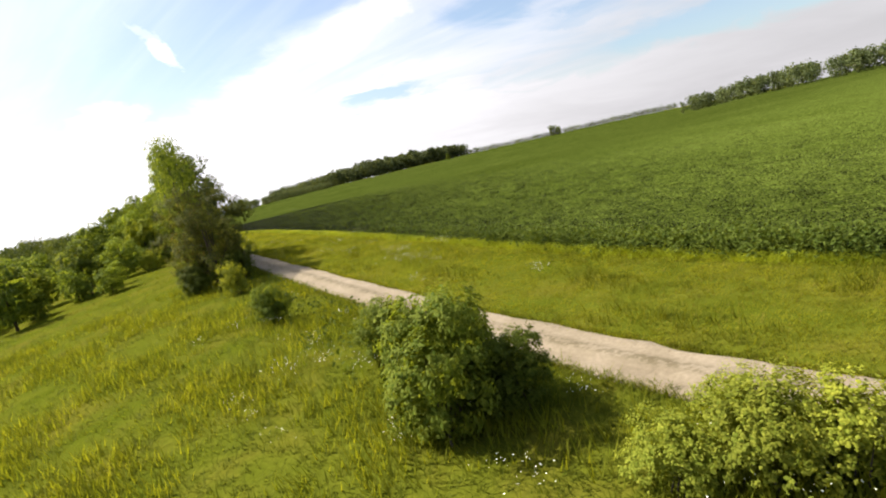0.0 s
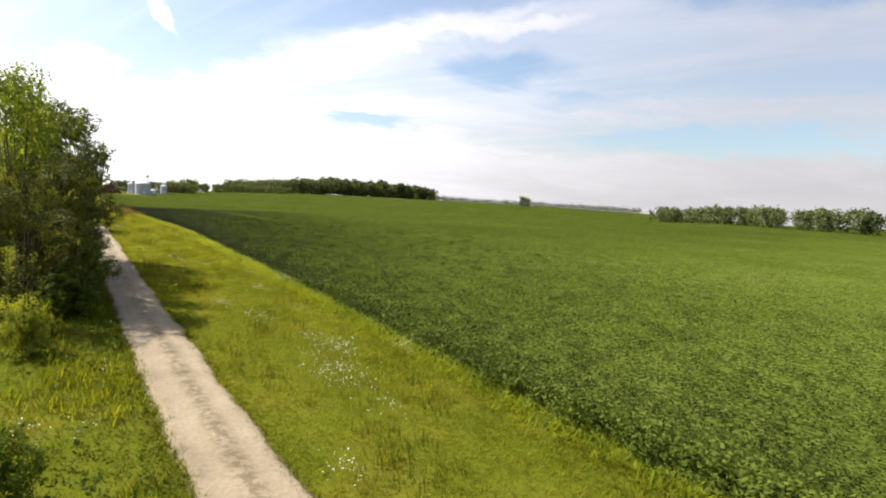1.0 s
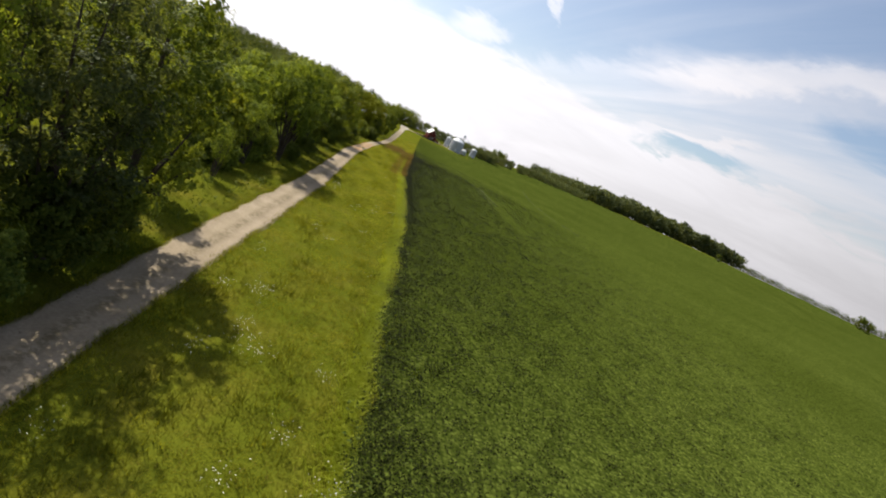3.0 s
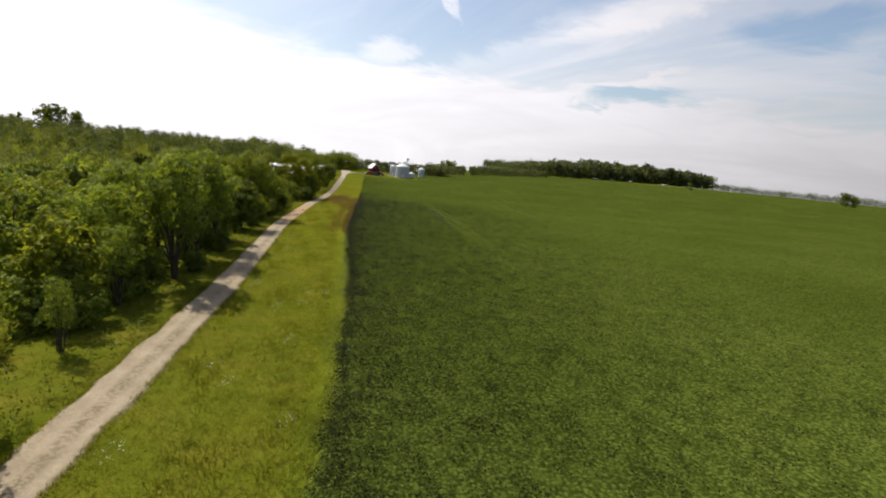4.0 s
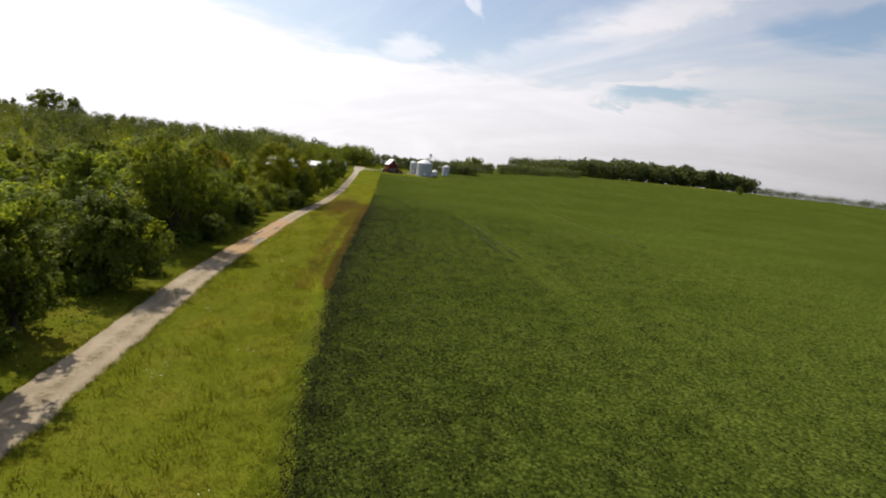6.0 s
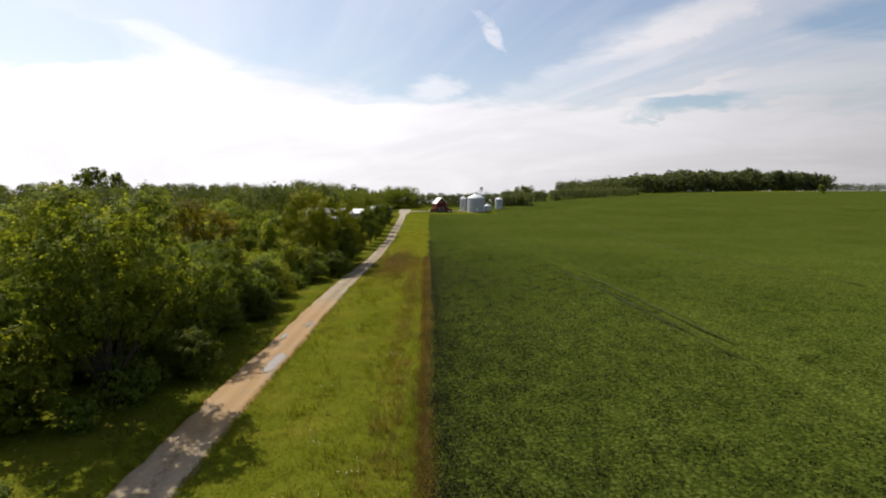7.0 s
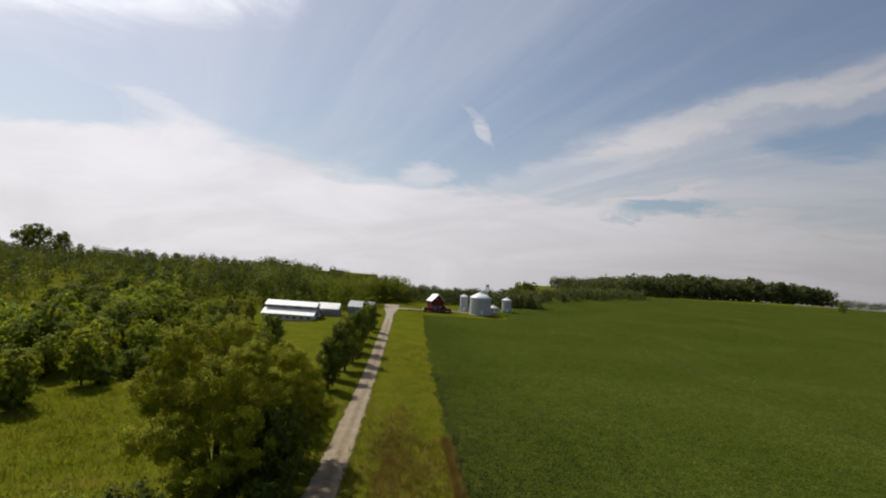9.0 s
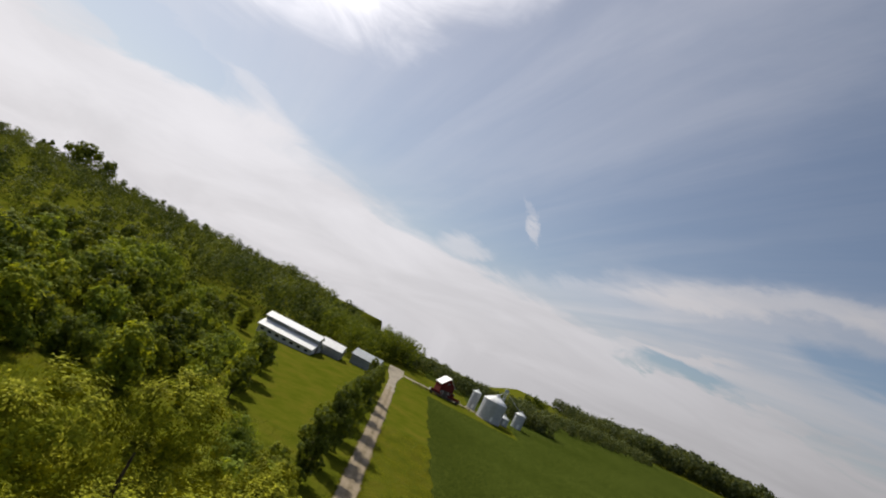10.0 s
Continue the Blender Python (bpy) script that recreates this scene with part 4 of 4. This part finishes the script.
for i in range(40):
    y = 104 + 150 * i / 39 + rnd.uniform(-1.5, 1.5)
    place(scrub, float(lane_x(y)) - rnd.uniform(5.6, 9.0), y, rnd.uniform(0.45, 0.85), rnd.uniform(0, 6.28), rnd.uniform(0.7, 1.1))
for ob in (willow, grey, stately, cone, roadside, double, turning, broad, airy, dense, young, shrub, bush, pale_bush, wood_a, wood_b, wood_c, far_wood_a, far_wood_b, far_wood_c, scrub, pale_scrub):
    for o in (*ob.children_recursive, ob):
        bpy.data.objects.remove(o)


def woods(name, spots, leaf, per_tree, mat, label, seed):
    """Far woodland: many joined crowns."""
    rng = np.random.default_rng(seed)
    P, W, S = [], [], []
    for x, y, h, r in spots:
        lobes = []
        for i in range(7):
            a, e = i * 2.4 + rng.uniform(0, 1), (-0.9, -0.5, -0.1, 0.1, 0.35, 0.55, 0.75)[i]
            q = rng.uniform(0.2, 0.62) * r * math.sqrt(1 - 0.8 * e * e)
            lobes.append((q * math.cos(a), q * math.sin(a), h * (0.50 + 0.36 * e), r * rng.uniform(0.40, 0.58)))
        p, w = crown_points(rng, lobes, per_tree)
        P.append(p + [x, y, float(gz(x, y))])
        W.append(w)
        S.append(np.full(per_tree, leaf * h / 14))
    P, W, S = np.concatenate(P), np.concatenate(W), np.concatenate(S)
    v, f = cards(P, W * 1.5 + rng.normal(0, 0.35, W.shape) + [0, 0, 0.35], S * rng.uniform(0.7, 1.3, len(S)), rng)
    return tagged(link_mesh(name, v, f, mat), label, "woodland", kind="stuff")


def patch(n, xr, yr, hr, keep=lambda x, y: True, gap=5.0):
    out = []
    for _ in range(n * 12):
        if len(out) >= n:
            break
        x, y = rnd.uniform(*xr), rnd.uniform(*yr)
        if keep(x, y) and not any(abs(x - a) < gap and abs(y - b) < gap for a, b, *_ in out):
            h = rnd.uniform(*hr)
            out.append((x, y, h, h * rnd.uniform(0.3, 0.46)))
    return out


def low_near(spots):
    return [(x, y, h * (0.46 + 0.48 * float(step(150, 400, y))) * rnd.choice((0.6, 0.75, 0.9, 1.0, 1.1, 1.25)), r) for x, y, h, r in spots]


hill = low_near(patch(1000, (-340, -74), (78, 780), (9.5, 14), lambda x, y: True, 8.0) + patch(190, (-80, -26), (396, 600), (12, 17), gap=7) + patch(36, (-95, -20), (600, 665), (9, 12), gap=7))
woods("hill_wood", hill[0::5] + hill[1::5], 0.62, 330, M["hill_mid"], "dense mixed woodland over the low hill", 41)
woods("hill_wood", hill[2::5] + hill[3::5], 0.62, 330, M["hill_light"], "lighter green trees of the woodland on the hill", 48)
woods("hill_wood", hill[4::5], 0.62, 330, M["hill_dark"], "dark green trees of the woodland on the hill", 50)
woods("shed_trees", patch(50, (-26, 0), (404, 450), (9.5, 14), gap=5) + patch(22, (-2, 13), (438, 462), (10.5, 14), gap=3.5), 0.5, 640, M["leaf_dark"], "dark trees behind the farm sheds", 42)
def domed(spots):
    return [(x, y, h * (0.5 + 0.5 * float(step(200, 390, x))) * rnd.uniform(0.8, 1.12), r) for x, y, h, r in spots]


woods("far_wood", domed(patch(340, (205, 610), (705, 960), (25, 31), lambda x, y: 0 < y - 705 - 0.33 * (x - 205) < 125, gap=9)), 1.2, 300, M["leaf_hazed"], "distant block of tall woodland beyond the crop", 43)
woods("far_hedge", patch(60, (600, 1300), (840, 960), (6, 10), gap=7) + [(980 * math.sin(a) , 100 + 980 * math.cos(a), rnd.uniform(8, 13), rnd.uniform(7, 11)) for a in [radians(38 + 24 * i / 149) for i in range(150)]], 1.0, 170, M["leaf_hazed"], "thin distant hedgerow on the skyline", 44)
woods("east_wood", [(455 - 125 * t + rnd.uniform(-8, 8), 285 - 225 * t + rnd.uniform(-12, 12), rnd.uniform(13, 17), rnd.uniform(5, 7)) for t in [i / 109 for i in range(110)]], 0.85, 260, M["leaf_hazed"], "line of tall trees at the far side of the crop", 45)
woods("farm_trees", patch(95, (10, 84), (446, 474), (6.2, 8.4), gap=3.0) + patch(7, (68, 80), (450, 458), (9, 10.5), gap=3) + patch(130, (78, 235), (500, 670), (7, 10), lambda x, y: abs(y - 430 - x * 0.95) < 24, gap=3.5), 0.95, 260, M["leaf_hazed"], "trees behind the farmyard and grain bins", 46)
woods("skyline_trees", [(-266, 627, 30, 11), (-280, 634, 28, 10), (-252, 632, 25, 8), (-305, 640, 20, 3), (-312, 642, 17, 3), (104, 548, 15, 7), (99, 552, 14, 6), (498, 505, 16, 6), (503, 500, 14, 6), (400, 610, 10, 4)], 0.55, 1900, M["leaf_dark"], "taller trees that stand out of the skyline", 47)

# ---------------------------------------------------------------- the farm at the end of the lane


def part(name, bm, material, parent, label=""):
    me = bpy.data.meshes.new(name)
    bm.normal_update()
    bm.to_mesh(me)
    bm.free()
    me.materials.append(material)
    ob = new(name, me)
    ob.parent = parent
    if label:
        ob["label"] = label
    return ob


def box(x0, x1, y0, y1, z0, z1, bevel=0.0):
    bm = bmesh.new()
    bmesh.ops.create_cube(bm, size=1, matrix=Matrix.Translation(((x0 + x1) / 2, (y0 + y1) / 2, (z0 + z1) / 2)) @ Matrix.Diagonal((x1 - x0, y1 - y0, z1 - z0, 1)))
    if bevel:
        bmesh.ops.bevel(bm, geom=bm.edges[:], offset=bevel, segments=1, affect="EDGES")
    return bm


def prism(profile, y0, y1):
    """A solid along y with the given outline in x and z."""
    bm = bmesh.new()
    a = [bm.verts.new((x, y0, z)) for x, z in profile]
    b = [bm.verts.new((x, y1, z)) for x, z in profile]
    n = len(profile)
    bm.faces.new(a)
    bm.faces.new(b[::-1])
    for i in range(n):
        bm.faces.new((a[i], b[i], b[(i + 1) % n], a[(i + 1) % n]))
    bmesh.ops.recalc_face_normals(bm, faces=bm.faces[:])
    return bm


def lathe(profile, n=48):
    bm = bmesh.new()
    rows = [[bm.verts.new((r * math.cos(2 * math.pi * i / n), r * math.sin(2 * math.pi * i / n), z)) for i in range(n)] for r, z in profile]
    for a, b in zip(rows, rows[1:]):
        for i in range(n):
            bm.faces.new((a[i], a[(i + 1) % n], b[(i + 1) % n], b[i])).smooth = True
    return bm


def pipe(a, b, r, sides=8):
    bm = bmesh.new()
    v, f = tube([a, Vector(a).lerp(Vector(b), 0.5), b], [r, r, r], sides)
    vs = [bm.verts.new(p) for p in v]
    for q in f:
        bm.faces.new([vs[i] for i in q])
    bm.faces.new(vs[:sides])
    bm.faces.new(vs[-sides:])
    bmesh.ops.recalc_face_normals(bm, faces=bm.faces[:])
    return bm


def stand(root, x, y, turn=0.0):
    root.matrix_world = Matrix.Translation((x, y, float(gz(x, y)))) @ Matrix.Rotation(radians(turn), 4, "Z")
    return root


def grain_bin(x, y, r, h, label):
    root = tagged(new("grain_bin"), label, "grain bin", "grain bins in the farmyard")
    part("footing", lathe([(r + 0.25, -1.0), (r + 0.25, 0.15), (0.05, 0.16)]), M["gravel"], root)
    tiers = max(4, round(h / 1.1))
    for k in range(tiers):
        z0, z1 = 0.15 + (h - 0.15) * k / tiers, 0.15 + (h - 0.15) * (k + 1) / tiers
        prof, steps = [], 12
        for i in range(steps + 1):
            t = i / steps
            prof.append((r + 0.02 * math.sin(t * 2 * math.pi * 4) + (0.035 if i in (0, steps) else 0), z0 + (z1 - z0) * t))
        part("wall_ring", lathe(prof), M["steel"], root)
    roof = part("roof", lathe([(r + 0.18, h - 0.08), (r + 0.16, h + 0.02), (r * 0.55, h + r * 0.27), (r * 0.14, h + r * 0.5), (r * 0.14, h + r * 0.5 + 0.05)]), M["white_roof"], root, "white conical sheet roof")
    for k in range(18):
        a = 2 * math.pi * k / 18
        c, s = math.cos(a), math.sin(a)
        part("rib", pipe((c * (r + 0.15), s * (r + 0.15), h + 0.04), (c * r * 0.14, s * r * 0.14, h + r * 0.5 + 0.03), 0.04, 4), M["white_roof"], roof)
    part("cap", lathe([(r * 0.17, h + r * 0.5), (r * 0.17, h + r * 0.5 + 0.25), (0.04, h + r * 0.5 + 0.5)], 20), M["steel"], root)
    part("door", box(-0.45, 0.45, -r - 0.12, -r + 0.05, 0.5, 2.0, 0.02), M["white_roof"], root)
    for side in (-0.25, 0.25):
        part("ladder_rail", pipe((r * 0.7 + side, -r * 0.73, 0.4), (r * 0.7 + side, -r * 0.73, h + 0.2), 0.03, 5), M["steel"], root)
    return stand(root, x, y)


grain_bin(46.0, 413.5, 4.5, 7.2, "large round corrugated steel grain bin with white conical roof")
grain_bin(60.5, 427.0, 2.1, 5.6, "small round steel grain bin with white conical roof")
grain_bin(40.0, 421.0, 1.7, 6.6, "slim round steel grain bin beside the large one")
grain_bin(52.8, 419.0, 2.1, 2.6, "low squat steel grain bin between the others")


def elevator_leg(x, y, h):
    root = tagged(new("grain_elevator"), "tall thin steel grain elevator leg above the bins", "grain elevator")
    for sx in (-0.35, 0.35):
        part("casing", box(sx - 0.16, sx + 0.16, -0.14, 0.14, -0.2, h, 0.02), M["steel"], root)
    for k in range(int(h / 1.6)):
        part("brace", pipe((-0.35, 0.16, 0.4 + k * 1.6), (0.35, 0.16, 1.9 + k * 1.6), 0.04, 5), M["steel"], root)
    part("head", box(-0.75, 0.75, -0.35, 0.35, h - 0.1, h + 1.1, 0.08), M["steel"], root, "boxy steel head")
    part("spout", pipe((-0.3, 0, h), (-3.2, -2.4, 9.0), 0.13), M["steel"], root)
    part("spout", pipe((0.4, 0, h), (9.5, 7.0, 7.0), 0.11), M["steel"], root)
    return stand(root, x, y)


elevator_leg(49.5, 418.5, 11.5)


def gable_house(name, label, category, w, d, eave, ridge, wall, roof, x, y, turn, over=0.35, openings=()):
    """A house with its gable towards -y: w wide, d deep."""
    root = tagged(new(name), label, category)
    part("wall", prism([(-w / 2, -0.6), (w / 2, -0.6), (w / 2, eave), (0, ridge), (-w / 2, eave)], -d / 2, d / 2), wall, root)
    slope = (ridge - eave) / (w / 2)
    for s in (-1, 1):
        e = w / 2 + over
        part("roof", prism([(0, ridge + 0.04), (s * e, ridge + 0.04 - slope * e), (s * e, ridge + 0.16 - slope * e), (0, ridge + 0.17)], -d / 2 - over, d / 2 + over), roof, root)
    for kind, px_, pz, pw, ph in openings:
        o = part(kind, box(px_ - pw / 2, px_ + pw / 2, -d / 2 - 0.06, -d / 2 + 0.02, pz, pz + ph, 0.01), M["dark"] if kind != "door" else M["timber"], root)
        for q in (-1, 1):
            part("frame", box(px_ + q * pw / 2 - 0.06, px_ + q * pw / 2 + 0.06, -d / 2 - 0.09, -d / 2 - 0.01, pz, pz + ph), M["wall_white"], o)
    return stand(root, x, y, turn)


barn = gable_house("barn", "red wooden barn with pale metal roof and lean-to", "barn", 5.6, 4.4, 4.6, 7.2, M["red"], M["white_roof"], 27.0, 415.5, 24,
                   openings=(("door", 0.0, 0.0, 2.2, 2.6), ("window", -1.8, 1.6, 0.6, 0.8), ("window", 1.8, 1.6, 0.6, 0.8), ("window", 0.0, 4.7, 0.7, 0.7)))
part("lean_to", prism([(2.81, -0.6), (4.2, -0.6), (4.2, 2.2), (2.81, 2.8)], -1.9, 1.9), M["red"], barn, "low red lean-to")
part("lean_to_roof", prism([(2.82, 2.86), (4.4, 2.16), (4.4, 2.27), (2.82, 2.98)], -2.0, 2.0), M["white_roof"], barn, "pale lean-to roof")
for k in range(10):
    part("batten", box(-2.7 + k * 0.58, -2.64 + k * 0.58, -2.26, -2.19, -0.2, 4.4), M["red"], barn)


def long_shed(x, y, turn):
    """Low livestock shed with a raised middle roof."""
    root = tagged(new("livestock_shed"), "long low white shed with a raised bright white middle roof", "shed")
    length = 17.0
    part("wall", box(-length / 2, length / 2, -5.9, 5.9, -0.8, 1.95), M["wall_white"], root)
    for s in (-1, 1):
        part("lower_roof", prism([(s * 6.5, 1.75), (s * 6.5, 1.9), (s * 2.6, 3.5), (s * 2.6, 3.35)], -length / 2 - 0.4, length / 2 + 0.4), M["roof_pale"], root)
    part("upper_wall", box(-length / 2, length / 2, -2.6, 2.6, 1.92, 4.5), M["wall_grey"], root)
    for s in (-1, 1):
        part("upper_roof", prism([(0, 5.85), (s * 3.2, 4.45), (s * 3.2, 4.59), (0, 6.0)], -length / 2 - 0.4, length / 2 + 0.4), M["white_roof"], root, "bright white metal roof")
    for o in root.children:
        if o.name.split(".")[0] in ("lower_roof", "upper_roof"):
            o.matrix_local = Matrix.Rotation(radians(90), 4, "Z")
    for k in range(7):
        xx = -length / 2 + 1.4 + k * 2.35
        part("window", box(xx - 0.55, xx + 0.55, -5.97, -5.85, 0.6, 1.2, 0.02), M["dark"], root)
        if k % 2 == 0:
            part("vent", box(xx - 0.25, xx + 0.25, -2.75, -2.5, 4.0, 4.3, 0.03), M["dark"], root)
    part("door", box(length / 2 - 0.03, length / 2 + 0.08, -1.3, 1.3, -0.3, 2.1, 0.02), M["timber"], root)
    return stand(root, x, y, turn)


# darker copy of the white wall, with the walls' shade put into its colour
M["wall_grey"] = rough_mat("shaded_weathered_wall", ((0.24, 0.24, 0.23), (0.36, 0.36, 0.34)), 0.5, 5.0, None, 0.85, 0.2)
M["roof_pale"] = rough_mat("pale_roof_metal", ((0.76, 0.76, 0.75), (0.84, 0.84, 0.83)), 0.5, 4.0, None, 0.45, 0.15, 0.01)
long_shed(-25.5, 379.0, -6)
gable_house("milk_house", "small white outbuilding with pale roof", "outbuilding", 6.0, 7.0, 2.6, 4.3, M["wall_grey"], M["roof_pale"], -13.8, 387.0, 84,
            openings=(("door", -1.2, 0.0, 1.0, 2.1), ("window", 1.2, 1.0, 1.0, 1.0)))
gable_house("machine_shed", "grey metal machine shed beside the lane", "shed", 7.5, 9.0, 2.8, 4.6, M["roof_grey"], M["roof_grey"], -2.5, 394.0, 80,
            openings=(("door", 0.0, 0.0, 3.0, 2.6),))


def build_yard():
    """The gravel yard and drive at the end of the lane."""
    y = np.arange(376, 432, 1.5)
    u = np.linspace(-1, 1, 9)
    U, Y = np.meshgrid(u, y, indexing="ij")
    half = 1.6 + 2.0 * step(395, 420, Y)
    X = lane_x(Y) + U * half + 0.3 * np.sin(Y * 0.7) * (np.abs(U) > 0.8)
    tagged(sheet("yard", X, Y, gz(X, Y) + 0.05 - 0.12 * (np.abs(U) > 0.9), M["gravel"]), "worn gravel yard at the end of the lane", "yard", kind="structure")
    x = np.arange(10, 50, 1.5)
    U, X = np.meshgrid(u, x, indexing="ij")
    Y = 419 - 0.04 * (X - 10) + U * 1.7
    tagged(sheet("drive", X, Y, gz(X, Y) + 0.085 - 0.12 * (np.abs(U) > 0.9), M["gravel"]), "gravel drive across the farmyard", "drive", kind="structure")


build_yard()


def build_fence(x0, y0, x1, y1, n):
    root = tagged(new("fence"), "weathered wooden rail fence along the farmyard", "fence")
    pts = [(x0 + (x1 - x0) * i / n, y0 + (y1 - y0) * i / n) for i in range(n + 1)]
    for x, y in pts:
        z = float(gz(x, y))
        part("post", box(x - 0.08, x + 0.08, y - 0.08, y + 0.08, z - 0.4, z + 1.25, 0.01), M["timber"], root)
    for (xa, ya), (xb, yb) in zip(pts, pts[1:]):
        for h in (0.45, 0.8, 1.12):
            part("rail", pipe((xa, ya - 0.1, float(gz(xa, ya)) + h), (xb, yb - 0.1, float(gz(xb, yb)) + h), 0.06, 5), M["timber"], root)
    return root


build_fence(15.5, 409.5, 38.0, 411.0, 9)


def wagon(x, y, turn):
    root = tagged(new("farm_wagon"), "red farm wagon with pale sides standing by the barn", "wagon")
    part("bed", box(-2.2, 2.2, -1.0, 1.0, 0.75, 0.95, 0.02), M["timber"], root)
    for s in (-1, 1):
        part("side", box(-2.2, 2.2, s * 1.0 - 0.04, s * 1.0 + 0.04, 0.95, 1.7, 0.01), M["red"], root)
    for s in (-1, 1):
        part("end_board", box(s * 2.2 - 0.04, s * 2.2 + 0.04, -0.96, 0.96, 0.95, 1.7, 0.01), M["wall_white"], root)
    part("drawbar", pipe((2.2, 0, 0.7), (3.9, 0, 0.45), 0.06), M["timber"], root)
    for sx in (-1.5, 1.5):
        for sy in (-1.0, 1.0):
            wheel = lathe([(0.12, -0.1), (0.40, -0.12), (0.45, -0.06), (0.45, 0.06), (0.40, 0.12), (0.12, 0.1)], 20)
            bmesh.ops.transform(wheel, matrix=Matrix.Translation((sx, sy, 0.45)) @ Matrix.Rotation(radians(90), 4, "X"), verts=wheel.verts[:])
            part("wheel", wheel, M["rubber"], root)
    return stand(root, x, y, turn)


wagon(24.0, 411.6, 8)
wagon(31.5, 412.6, -15)
